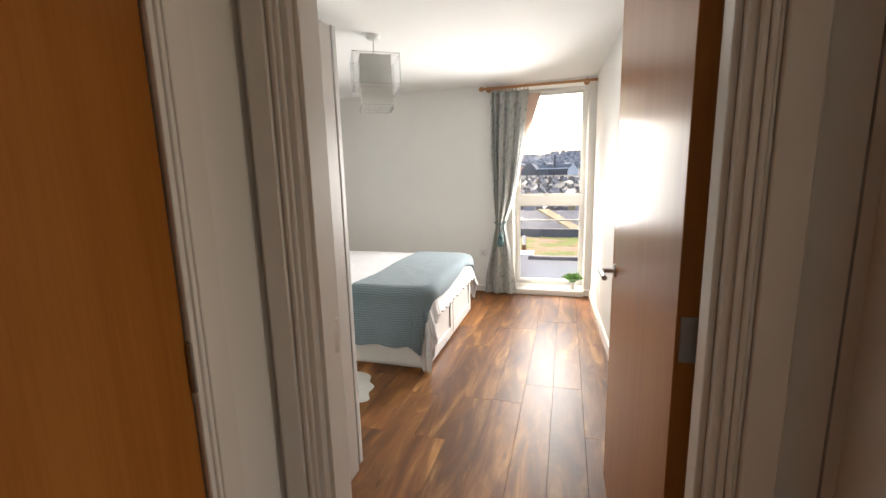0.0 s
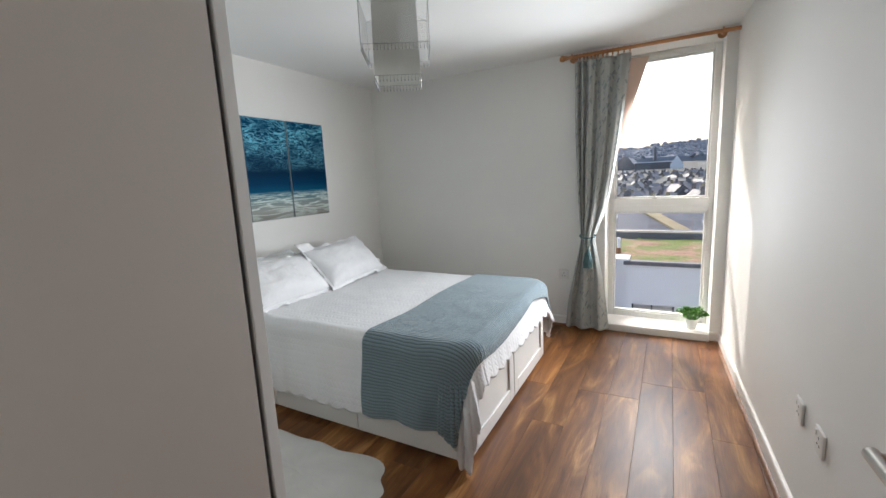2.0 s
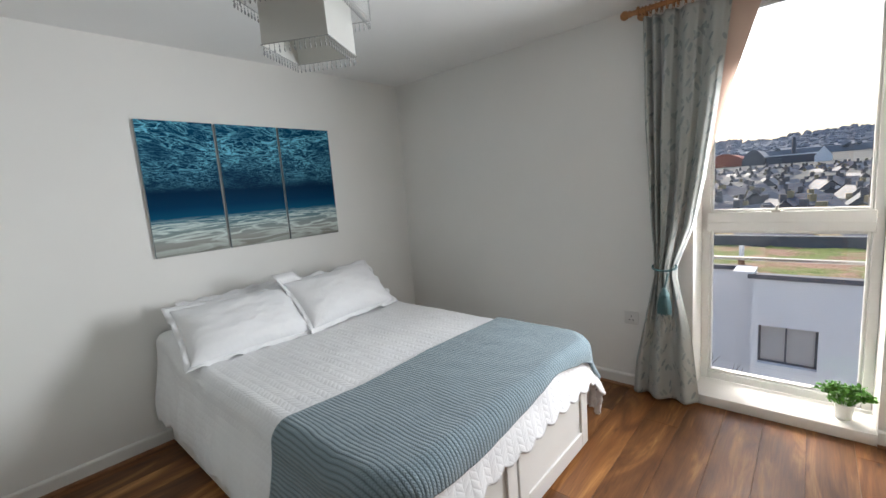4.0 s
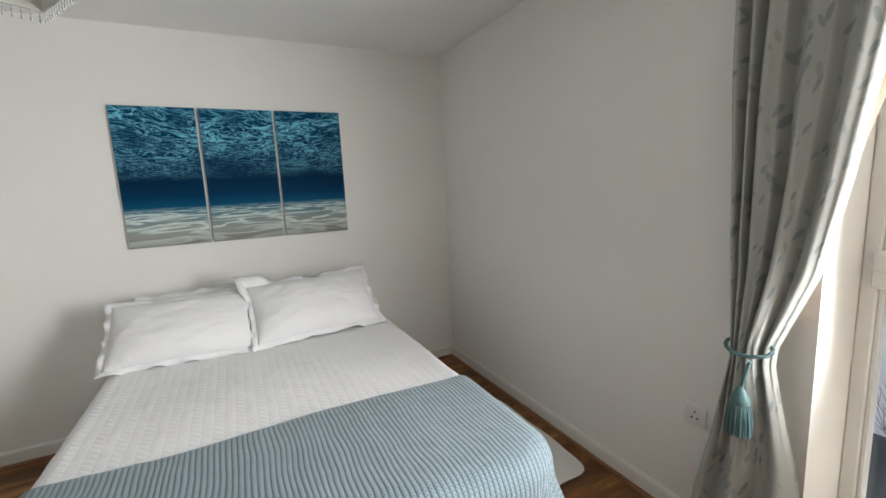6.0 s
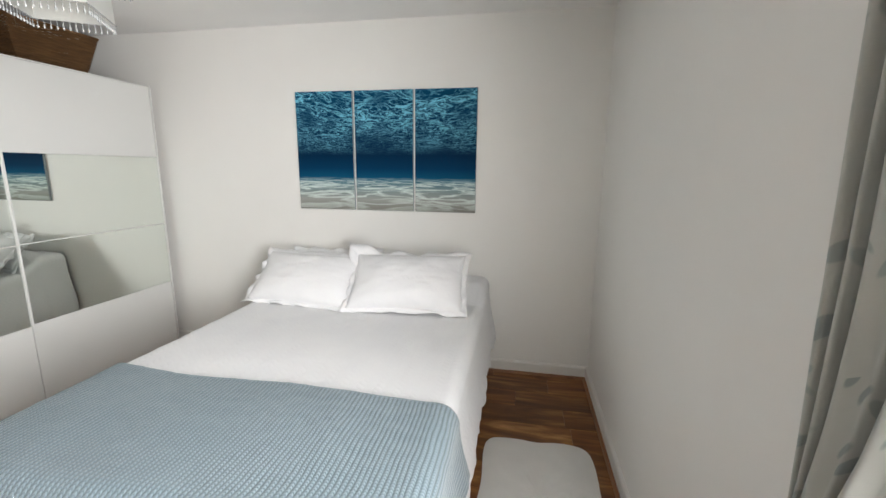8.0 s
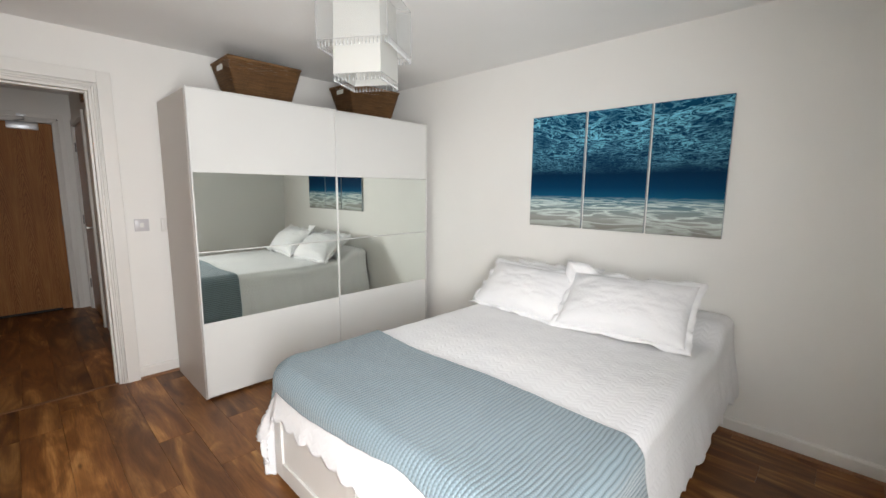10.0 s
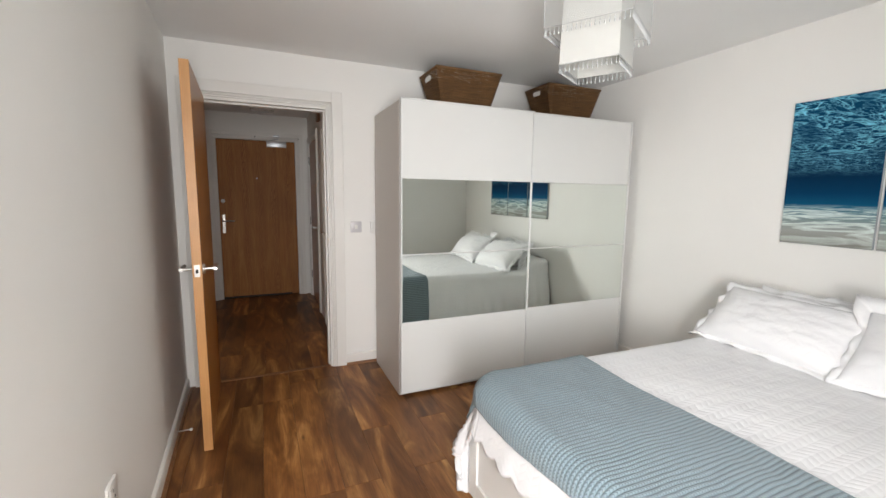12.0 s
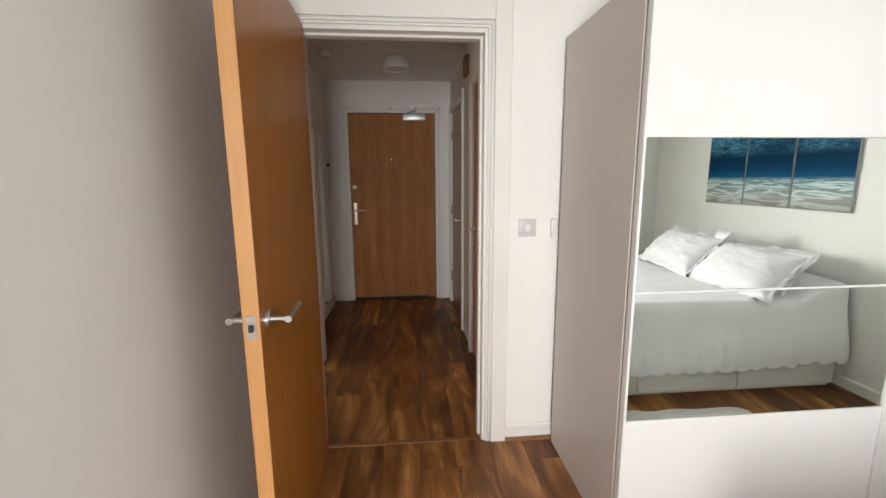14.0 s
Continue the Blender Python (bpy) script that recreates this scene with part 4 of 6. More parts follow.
def pillow(name, centre, w, h, thick, lean, yaw, roll, seed, label, flange=0.026, flap=0.0):
    """Cushion in local x (width), y (height), z (thickness), stood up and leaned back."""
    ob = thing(name, centre, label, "pillow", "pillows on the bed")
    n_ = 46
    hw, hh = w / 2, h / 2

    def body(side):
        bm_ = bmnew()

        def f(a, b):
            x, y = (2 * a - 1), (2 * b - 1)
            ex = max(0.0, 1 - abs(x) ** 2.6) ** 0.58
            ey = max(0.0, 1 - abs(y) ** 2.6) ** 0.58
            pinch = 1 - 0.05 * (1 - abs(y)) ** 1 * 0
            z = side * thick / 2 * ex * ey * (0.85 + 0.3 * (0.5 - 0.5 * y))
            z += 0.014 * noise.noise((x * 1.8 + seed, y * 1.8, side)) * ex * ey
            z += 0.007 * noise.noise((x * 4 + seed, y * 4, side * 3)) * (ex * ey) ** 0.5 + 0.003 * noise.noise((x * 14 + seed, y * 9, side * 3)) * (ex * ey) ** 0.3
            sx = x * hw * (1 - 0.05 * (1 - y * y))
            sy_ = y * hh * (1 - 0.07 * (1 - x * x))
            return Vector((sx, sy_, z))
        sheet(bm_, f, n_, n_, uvfn=lambda a, b: (a * w, b * h))
        if side < 0:
            bmesh.ops.reverse_faces(bm_, faces=bm_.faces)
        return bm_
    bmA = body(1)
    bmB = body(-1)
    meB = bpy.data.meshes.new("tmp")
    bmB.to_mesh(meB)
    bmB.free()
    bmA.from_mesh(meB)
    bpy.data.meshes.remove(meB)
    bmesh.ops.remove_doubles(bmA, verts=bmA.verts, dist=0.0008)
    o1 = new("cushion", finish(bmA, "cushion", M_PILLOW, 180))
    o1.parent = ob
    bm_ = bmnew()
    m_ = 220

    def ringpt(i, k):
        t = 4 * (i % m_) / m_
        s, q = int(t) % 4, t % 1
        x, y = ((2 * q - 1, -1), (1, 2 * q - 1), (1 - 2 * q, 1), (-1, 1 - 2 * q))[s]
        ix = x * hw * (1 - 0.05 * (1 - y * y))
        iy = y * hh * (1 - 0.07 * (1 - x * x))
        dx = (1 if x > 0 else -1) * smoothstep(0.86, 1.0, abs(x))
        dy = (1 if y > 0 else -1) * smoothstep(0.86, 1.0, abs(y))
        e = flange * k * (1 + 0.05 * math.sin(i * 0.9 + seed))
        cr = flap * smoothstep(0.45, 1.0, -x) * smoothstep(0.45, 1.0, y) * k
        e *= 1 + 1.1 * cr
        z = 0.045 * cr + (0.011 * math.sin(i * 0.42 + seed + 2 * noise.noise((i * 0.05, seed, 1))) + 0.026 * noise.noise((i * 0.13, seed, 0))) * k
        return Vector((ix + dx * e, iy + dy * e, z))
    rows = [[bm_.verts.new(ringpt(i, k) + Vector((0, 0, zz))) for i in range(m_)] for k, zz in ((-0.15, 0.004), (0.4, 0.003), (1.0, 0.0015), (1.0, -0.0015), (0.4, -0.003), (-0.15, -0.004))]
    for a, b in zip(rows, rows[1:]):
        for i in range(m_):
            j = (i + 1) % m_
            bm_.faces.new((a[i], b[i], b[j], a[j])).smooth = True
    o2 = new("flange", finish(bm_, "flange", M_COTTON, 180))
    o2.parent = ob
    ob.rotation_euler = (Matrix.Rotation(radians(90 + yaw), 4, "Z") @ Matrix.Rotation(radians(lean), 4, "X") @ Matrix.Rotation(radians(roll), 4, "Z")).to_euler()
    return ob


pillow("pillow", (-2.52, 3.78, 0.735), 0.67, 0.375, 0.19, 42, -2, -1, 1.0, "white frilled pillow leaning at the wardrobe side of the bed")
pillow("pillow", (-2.505, 4.44, 0.755), 0.69, 0.385, 0.20, 44, 2, 1.5, 4.0, "white frilled pillow overlapping its neighbour on the bed", flap=1.0)
pillow("pillow", (-2.73, 3.86, 0.74), 0.60, 0.30, 0.13, 50, 0, 2, 7.0, "white pillow tucked behind, at the head of the bed")

# paintings --------------------------------------------------------------------
for y0, y1, txt in ((3.515, 3.932, "first"), (3.947, 4.358, "middle"), (4.371, 4.784, "last")):
    pic = thing("canvas_print", (XW, (y0 + y1) / 2, 1.127), "unframed underwater sea canvas print, %s of three over the bed" % txt, "picture", "sea canvas prints over the bed")
    part("stretcher", box(bmnew(), XW, XW + 0.020, y0, y1, 1.127, 1.929, 0.002), M_CANVAS, pic)
    part("print", box(bmnew(), XW + 0.0201, XW + 0.022, y0 + 0.0015, y1 - 0.0015, 1.1285, 1.9275, 0.0005), M_SEA, pic)

# wardrobe ---------------------------------------------------------------------
WA, WB, WF, WK, WH = -2.925, -0.935, 2.415, 1.755, 1.985
ward = thing("wardrobe", (-1.93, 2.08, 0), "tall white wardrobe with two sliding doors, each with a mirrored middle", "wardrobe")
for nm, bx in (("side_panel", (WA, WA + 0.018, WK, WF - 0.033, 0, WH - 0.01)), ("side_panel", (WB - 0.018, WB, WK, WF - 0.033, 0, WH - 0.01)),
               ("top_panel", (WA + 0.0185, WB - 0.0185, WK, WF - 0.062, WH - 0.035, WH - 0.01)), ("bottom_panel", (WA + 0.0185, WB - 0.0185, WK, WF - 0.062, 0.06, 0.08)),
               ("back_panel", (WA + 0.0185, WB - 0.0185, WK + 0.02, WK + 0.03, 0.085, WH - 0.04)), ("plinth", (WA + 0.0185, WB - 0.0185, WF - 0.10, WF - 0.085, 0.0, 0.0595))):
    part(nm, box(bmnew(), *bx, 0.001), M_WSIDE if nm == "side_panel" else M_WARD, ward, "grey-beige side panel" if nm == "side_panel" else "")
bm = bmnew()
box(bm, WA + 0.019, WB - 0.019, WF - 0.061, WF - 0.048, WH - 0.05, WH - 0.004, 0.002)
part("top_rail", bm, M_WARD, ward)
seam_x = -1.935
for xa, xb, yf in ((seam_x - 0.008, WB, WF), (WA, seam_x + 0.02, WF - 0.026)):
    dr = part("door", box(bmnew(), xa + 0.004, xb - 0.004, yf - 0.008, yf - 0.006, 0.03, WH - 0.006), M_WARD, ward, "white sliding door")
    bm = bmnew()
    for a, b in ((xa, xa + 0.010), (xb - 0.010, xb)):
        box(bm, a, b, yf - 0.020, yf + 0.010, 0.022, WH, 0.002)
    for z in (0.022, WH - 0.008):
        box(bm, xa + 0.010, xb - 0.010, yf - 0.018, yf + 0.004, z, z + 0.008, 0.001)
    part("frame", bm, M_WARD, dr)
    for z0, z1, mm, nm in ((0.032, 0.518, M_WARD, "panel"), (0.524, 0.982, M_MIRROR, "mirror"), (0.990, 1.482, M_MIRROR, "mirror"), (1.488, 1.976, M_WARD, "panel")):
        part(nm, box(bmnew(), xa + 0.011, xb - 0.011, yf - 0.006, yf + (0.002 if nm == "panel" else 0.001), z0, z1, 0.0008), mm, dr)
    for z in (0.518, 0.982, 1.482):
        part("divider", box(bmnew(), xa + 0.011, xb - 0.011, yf - 0.005, yf + 0.005, z + 0.0005, z + 0.0075, 0.001), M_WARD, dr)


def basket(x0, x1, y0, y1, z0, h, label):
    """Tapered woven basket of many coiled strands."""
    ob = thing("wicker_basket", ((x0 + x1) / 2, (y0 + y1) / 2, z0), label, "basket", "baskets on the wardrobe")
    rows = 38
    tap = 0.075
    bm_ = bmnew()
    rr = random.Random(int(-x0 * 100))
    for k in range(rows):
        f = k / (rows - 1)
        ins = tap * (1 - f)
        z = z0 + 0.006 + f * (h - 0.012)
        a0, a1, b0, b1 = x0 + ins, x1 - ins, y0 + ins * 0.7, y1 - ins * 0.7
        pts = []
        for p, q in (((a0, b0), (a1, b0)), ((a1, b0), (a1, b1)), ((a1, b1), (a0, b1)), ((a0, b1), (a0, b0))):
            for j in range(14):
                g = j / 14
                pts.append((p[0] + (q[0] - p[0]) * g, p[1] + (q[1] - p[1]) * g, z))
        c = Vector(((a0 + a1) / 2, (b0 + b1) / 2, z))
        ring = []
        for i, p in enumerate(pts):
            o = (Vector(p) - c).normalized()
            p = Vector(p) + o * 0.002 * math.sin(math.pi * (i + k)) + o * 0.0035 * (1 if (i + k) % 2 else -1) + Vector((0, 0, rr.uniform(-0.0012, 0.0012)))
            hk = h / rows * 0.56
            sec = [p + Vector((0, 0, hk)), p + o * hk * 0.8, p - Vector((0, 0, hk)), p - o * hk * 0.8]
            ring.append([bm_.verts.new(s) for s in sec])
        m_ = len(ring)
        for i in range(m_):
            A, B = ring[i], ring[(i + 1) % m_]
            for j in range(4):
                bm_.faces.new((A[j], B[j], B[(j + 1) % 4], A[(j + 1) % 4]))
    part("weave", bm_, M_WICKER, ob, smooth=180)
    bm_ = bmnew()
    box(bm_, x0 + tap, x1 - tap, y0 + tap * 0.7, y1 - tap * 0.7, z0, z0 + 0.008)
    part("base", bm_, M_WICKER, ob)
    bm_ = bmnew()
    z = z0 + h
    cs = [(x0, y0, z), (x1, y0, z), (x1, y1, z), (x0, y1, z), (x0, y0, z), (x1, y0, z)]
    sweep(bm_, cs[:5], 0.010, 8)
    part("rim", bm_, M_WICKER, ob, smooth=60)
    bm_ = bmnew()
    ym = (y0 + y1) / 2
    box(bm_, x1 - 0.006, x1 + 0.006, ym - 0.045, ym + 0.045, z - 0.065, z - 0.03, 0.004)
    part("handle", bm_, M_PLASTIC, ob, "pale cut-out handle")
    return ob


basket(-1.79, -1.27, 1.86, 2.19, WH, 0.285, "brown woven basket standing on the wardrobe nearer the doorway")
basket(-2.78, -2.25, 1.84, 2.16, WH, 0.285, "brown woven basket standing on the wardrobe nearer the corner")

# pendant lamp -------------------------------------------------------------------
LX, LY = -1.345, 3.66
lamp = thing("pendant_lamp", (LX, LY, CEIL), "square two-tier white pendant shade with wire frame and glass beads", "lamp")


def lmesh(name, bm_, material, label="", parent=None, smooth=40):
    ob = new(name, finish(bm_, name, material, smooth))
    ob.parent = parent or lamp
    return tagged(ob, label)


lamp.rotation_euler.z = radians(31)
bm = bmnew()
lathe(bm, (0, 0, 0), [(0.05, 0.0), (0.05, -0.012), (0.042, -0.026), (0.02, -0.032), (0.0001, -0.032)], 32)
lmesh("ceiling_rose", bm, M_PLASTIC)
bm = bmnew()
tube(bm, (0, 0, -0.03), (0, 0, -0.20), 0.003, seg=8)
tube(bm, (0, 0, -0.17), (0, 0, -0.23), 0.018)
lmesh("cord", bm, M_PLASTIC)


def square_wire(bm_, hw, z, r=0.0015):
    for a, b in (((-hw, -hw), (hw, -hw)), ((hw, -hw), (hw, hw)), ((hw, hw), (-hw, hw)), ((-hw, hw), (-hw, -hw))):
        tube(bm_, (*a, z), (*b, z), r, seg=6)


O, I, I2 = 0.158, 0.104, 0.110
Z0, Z1, Z3 = -0.150, -0.352, -0.480
bm = bmnew()
square_wire(bm, O, Z0)
square_wire(bm, O, Z1)
for sx in (-1, 1):
    for sy in (-1, 1):
        tube(bm, (sx * O, sy * O, Z0), (sx * O, sy * O, Z1), 0.0018, seg=6)
        tube(bm, (sx * I, sy * I, Z0), (sx * O, sy * O, Z0), 0.0015, seg=6)
square_wire(bm, I, Z0, 0.0014)
tube(bm, (-I, 0, Z0), (I, 0, Z0), 0.0014, seg=6)
lmesh("outer_frame", bm, M_WIRE, "thin grey wire frame")
bm = bmnew()
square_wire(bm, I2 + 0.002, Z3, 0.0014)
lmesh("inner_frame", bm, M_WIRE, "thin grey wire ring")
for k, (a, b) in enumerate((((-1, -1), (1, -1)), ((1, -1), (1, 1)), ((1, 1), (-1, 1)), ((-1, 1), (-1, -1)))):
    bm = bmnew()
    v = [bm.verts.new(p) for p in ((a[0] * O, a[1] * O, Z1), (b[0] * O, b[1] * O, Z1), (b[0] * O, b[1] * O, Z0), (a[0] * O, a[1] * O, Z0))]
    bm.faces.new(v)
    lmesh("outer_panel", bm, M_VOILE, "sheer white outer panel", smooth=None)
    bm = bmnew()
    v = [bm.verts.new(p) for p in ((a[0] * I2, a[1] * I2, Z3), (b[0] * I2, b[1] * I2, Z3), (b[0] * I, b[1] * I, Z0), (a[0] * I, a[1] * I, Z0))]
    bm.faces.new(v)
    solid(lmesh("inner_shade", bm, M_SHADE, "white fabric inner shade", smooth=None), 0.0015)
for hw, z in ((O, Z1), (I2, Z3)):
    bm = bmnew()
    nb = int(hw * 2 / 0.016)
    for s in range(4):
        for i in range(nb):
            t = -hw + (i + 0.5) * 2 * hw / nb
            p = ((t, -hw), (hw, t), (-t, hw), (-hw, -t))[s]
            tube(bm, (*p, z), (*p, z - 0.010), 0.0008, seg=4)
            bmesh.ops.create_icosphere(bm, subdivisions=1, radius=0.0024, matrix=Matrix.Translation((*p, z - 0.012)))
            lathe(bm, (*p, z - 0.027), [(0.0008, 0.012), (0.0030, 0.004), (0.0026, 0.0), (0.0006, -0.003)], 6)
    lmesh("bead_fringe", bm, M_CRYSTAL, "row of hanging glass beads")

# curtain ------------------------------------------------------------------------
RY, RZ = 5.50, 2.312
rod = thing("curtain_rod", (-0.35, RY, RZ), "varnished wooden curtain rod with a ball end over the window", "curtain rod")
part("pole", tube and (lambda b_: (tube(b_, (-0.912, RY, RZ), (0.262, RY, RZ), 0.0135, seg=20), b_)[1])(bmnew()), M_ROD, rod)
bm = bmnew()
lathe(bm, (-0.965, RY, RZ), [(0.0001, -0.003), (0.012, 0.0), (0.022, 0.010), (0.026, 0.022), (0.022, 0.036), (0.014, 0.043), (0.019, 0.048), (0.019, 0.056), (0.0001, 0.057)], 24, "x")
part("finial", bm, M_ROD, rod)
for bx in (-0.868, 0.160):
    bm = bmnew()
    ring_mesh(bm, (bx, RY, RZ), 0.020, 0.007, "x", 20, 8)
    tube(bm, (bx, RY + 0.02, RZ), (bx, YN, RZ), 0.010)
    lathe(bm, (bx, YN - 0.012, RZ), [(0.030, 0.012), (0.030, 0.004), (0.024, 0.0), (0.0001, 0.0)], 24, "y")
    part("bracket", bm, M_ROD, rod)
CUR_X = [-0.845, -0.828, -0.806, -0.775, -0.748, -0.722, -0.690, -0.668, -0.632, -0.600, -0.560, -0.520, -0.478, -0.436]
curtain = thing("curtain", (-0.7, RY, 0.0), "pale grey-green leaf-patterned curtain tied back beside the window", "curtain")
for cx in CUR_X:
    bm = bmnew()
    ring_mesh(bm, (cx, RY, RZ - 0.006), 0.0225, 0.0035, "x", 20, 8)
    ring_mesh(bm, (cx, RY, RZ - 0.034), 0.006, 0.0015, "y", 10, 6)
    part("ring", bm, M_ROD, curtain, "wooden curtain ring")
TIE_Z, TIE_X = 0.84, -0.728


def lerp_keys(z, keys):
    for (za, a), (zb, b) in zip(keys, keys[1:]):
        if z >= zb:
            f = (z - zb) / (za - zb)
            return b + (a - b) * f
    return keys[-1][1]


LKEY = [(2.28, -0.85), (1.7, -0.838), (1.2, -0.818), (0.86, -0.79), (0.80, -0.79), (0.5, -0.85), (0.25, -0.90), (0.02, -0.915)]
RKEY = [(2.28, -0.425), (1.82, -0.475), (1.37, -0.534), (1.1, -0.585), (0.86, -0.668), (0.80, -0.672), (0.47, -0.605), (0.02, -0.557)]


FOLDS = [(0.00, 0.0), (0.05, 1.0), (0.10, -0.9), (0.16, 0.8), (0.21, -1.0), (0.29, 1.0), (0.38, 0.5), (0.44, -0.9), (0.55, 0.9), (0.66, 0.5), (0.74, -0.7), (0.86, 0.8), (0.94, 0.4), (1.0, -0.3)]


def curtain_pt(a, b):
    z = 2.275 - (2.275 - 0.02) * b
    xl, xr = lerp_keys(z, LKEY), lerp_keys(z, RKEY)
    w = xr - xl
    aa = min(1.0, max(0.0, a + 0.012 * math.sin(b * 6 + a * 3)))
    f = 0.0
    for (p, u), (q, v_) in zip(FOLDS, FOLDS[1:]):
        if p <= aa <= q:
            k = (aa - p) / (q - p)
            k = k * k * (3 - 2 * k)
            f = u + (v_ - u) * k
            break
    gather = min(1.5, 0.42 / max(w, 0.1))
    amp = 0.030 * (0.75 + 0.25 * gather)
    tie = smoothstep(0.5, 0.0, abs(z - TIE_Z))
    low = smoothstep(TIE_Z, 0.25, z)
    f = f * (1 - low) + low * 0.95 * math.sin(a * 2 * math.pi * 2.7 + 0.5 + 0.5 * math.sin(a * 5))
    f = f * (1 - 0.35 * tie) + 0.12 * smoothstep(0.15, 0.0, abs(z - TIE_Z)) * math.sin(a * 40)
    x = xl + w * a + 0.012 * noise.noise((a * 5, z * 1.3, 3.0)) * (1 - tie)
    y = RY + 0.020 - amp * f + 0.012 * noise.noise((a * 3, z * 1.6, 8.0))
    y += tie * (-0.012 - 0.035 * math.sin(math.pi * a)) - 0.03 * smoothstep(0.6, 0.0, z) * math.sin(math.pi * a)
    return Vector((x, min(y, YN - 0.035), z))


bm = bmnew()
sheet(bm, curtain_pt, 240, 110, uvfn=lambda a, b: (a * 0.62, (1 - b) * 2.23))
cl = part("drape", bm, M_CURTAIN, curtain, smooth=180)
solid(cl, 0.002)


def lining_pt(a, b):
    z = 2.24 - (2.24 - 0.95) * b
    xl, xr = lerp_keys(z, RKEY) - 0.06, lerp_keys(z, [(2.25, -0.300), (1.99, -0.380), (1.79, -0.440), (1.5, -0.515), (1.3, -0.56), (0.95, -0.65)])
    return Vector((xl + (max(xr, xl + 0.01) - xl) * a, RY + 0.045 - 0.010 * math.sin(a * 5 + b * 3), z))


bm = bmnew()
sheet(bm, lining_pt, 24, 60, uvfn=lambda a, b: (a, b))
part("lining", bm, M_LINING, curtain, "pale pink lining turned outwards", smooth=180)

tie = thing("curtain_tieback", (TIE_X, RY - 0.06, TIE_Z), "blue-green twisted cord tieback with a tassel round the curtain", "tieback")
bm = bmnew()
for st in range(3):
    pts = []
    for i in range(61):
        a = 2 * math.pi * i / 60
        ex, ey = 0.063 * math.cos(a), 0.043 * math.sin(a)
        tw = a * 16 + st * 2.094
        pts.append((TIE_X + ex + 0.003 * math.cos(tw), RY - 0.03 + ey, TIE_Z - 0.012 * math.cos(a) ** 2 * 0 + 0.02 * (1 + math.sin(a)) * 0.8 + 0.003 * math.sin(tw)))
    sweep(bm, pts, 0.0042, 6)
part("cord", bm, M_TEAL, tie)
bm = bmnew()
TX, TY = -0.715, RY - 0.085
for st in range(3):
    pts = [(TX + 0.02 - 0.02 * f + 0.003 * math.cos(f * 30 + st * 2.1), TY, TIE_Z - 0.01 - 0.10 * f + 0.003 * math.sin(f * 30 + st * 2.1)) for f in [i / 20 for i in range(21)]]
    sweep(bm, pts, 0.004, 6)
part("hanger", bm, M_TEAL, tie)
bm = bmnew()
lathe(bm, (TX, TY, TIE_Z - 0.15), [(0.006, 0.055), (0.012, 0.045), (0.026, 0.018), (0.029, 0.008), (0.027, 0.0), (0.024, -0.004), (0.0001, -0.004)], 24)
part("tassel_head", bm, M_TEAL, tie)
bm = bmnew()
for i in range(46):
    a = 2 * math.pi * i / 46
    r1, r2 = 0.025, 0.033 + 0.003 * math.sin(i * 2.3)
    sweep(bm, [(TX + r1 * math.cos(a), TY + r1 * math.sin(a), TIE_Z - 0.15), (TX + r2 * math.cos(a), TY + r2 * math.sin(a), TIE_Z - 0.20), (TX + r2 * 1.03 * math.cos(a), TY + r2 * math.sin(a), TIE_Z - 0.25 - 0.003 * math.sin(i * 5))], 0.0026, 5)
lathe(bm, (TX, TY, TIE_Z - 0.245), [(0.024, 0.09), (0.030, 0.04), (0.030, 0.0), (0.0001, 0.0)], 18)
part("fringe", bm, M_TEAL, tie)

# plant --------------------------------------------------------------------------
PX, PY, PZ = 0.070, 5.68, 0.062
plant = thing("potted_plant", (PX, PY, PZ), "small bright green plant in a white pot on the window sill", "plant")
bm = bmnew()
lathe(bm, (PX, PY, PZ), [(0.0001, 0), (0.030, 0), (0.033, 0.003), (0.042, 0.078), (0.044, 0.08), (0.044, 0.086), (0.040, 0.086), (0.038, 0.07), (0.0001, 0.07)], 32)
part("pot", bm, M_POT, plant)
rr = random.Random(5)
bm = bmnew()
tips = []
for i in range(85):
    a = rr.uniform(0, 2 * math.pi)
    rad = rr.uniform(0.02, 0.125)
    hgt = 0.06 + 0.085 * math.sqrt(max(0, 1 - (rad / 0.13) ** 2)) * rr.uniform(0.6, 1.1)
    p0 = Vector((PX, PY, PZ + 0.07)) + Vector((math.cos(a), math.sin(a), 0)) * 0.02
    p1 = Vector((PX + math.cos(a) * rad, PY + math.sin(a) * rad * 0.8, PZ + 0.045 + hgt))
    pm = (p0 + p1) / 2 + Vector((0, 0, 0.02))
    sweep(bm, [p0, pm, p1], 0.0009, 5)
    tips.append((p0, pm, p1))
part("stems", bm, M_LEAF, plant)
bm = bmnew()
for p0, pm, p1 in tips:
    for k in range(7):
        f = 0.45 + 0.55 * k / 6
        c = p0.lerp(pm, f * 2) if f < 0.5 else pm.lerp(p1, f * 2 - 1)
        d = Vector((rr.uniform(-1, 1), rr.uniform(-1, 1), rr.uniform(-0.2, 0.8))).normalized()
        s = d.cross(Vector((rr.uniform(-1, 1), rr.uniform(-1, 1), rr.uniform(-1, 1)))).normalized()
        nn = d.cross(s)
        L, W = rr.uniform(0.014, 0.024), rr.uniform(0.007, 0.011)
        pts = [c, c + d * L * 0.35 + s * W * 0.8 - nn * 0.001, c + d * L * 0.75 + s * W * 0.7, c + d * L - nn * 0.003, c + d * L * 0.75 - s * W * 0.7, c + d * L * 0.35 - s * W * 0.8 - nn * 0.001]
        bm.faces.new([bm.verts.new(q) for q in pts])
ob = part("leaves", bm, M_LEAF, plant, "small rounded green leaves", smooth=180)
ob["kind"] = "stuff"


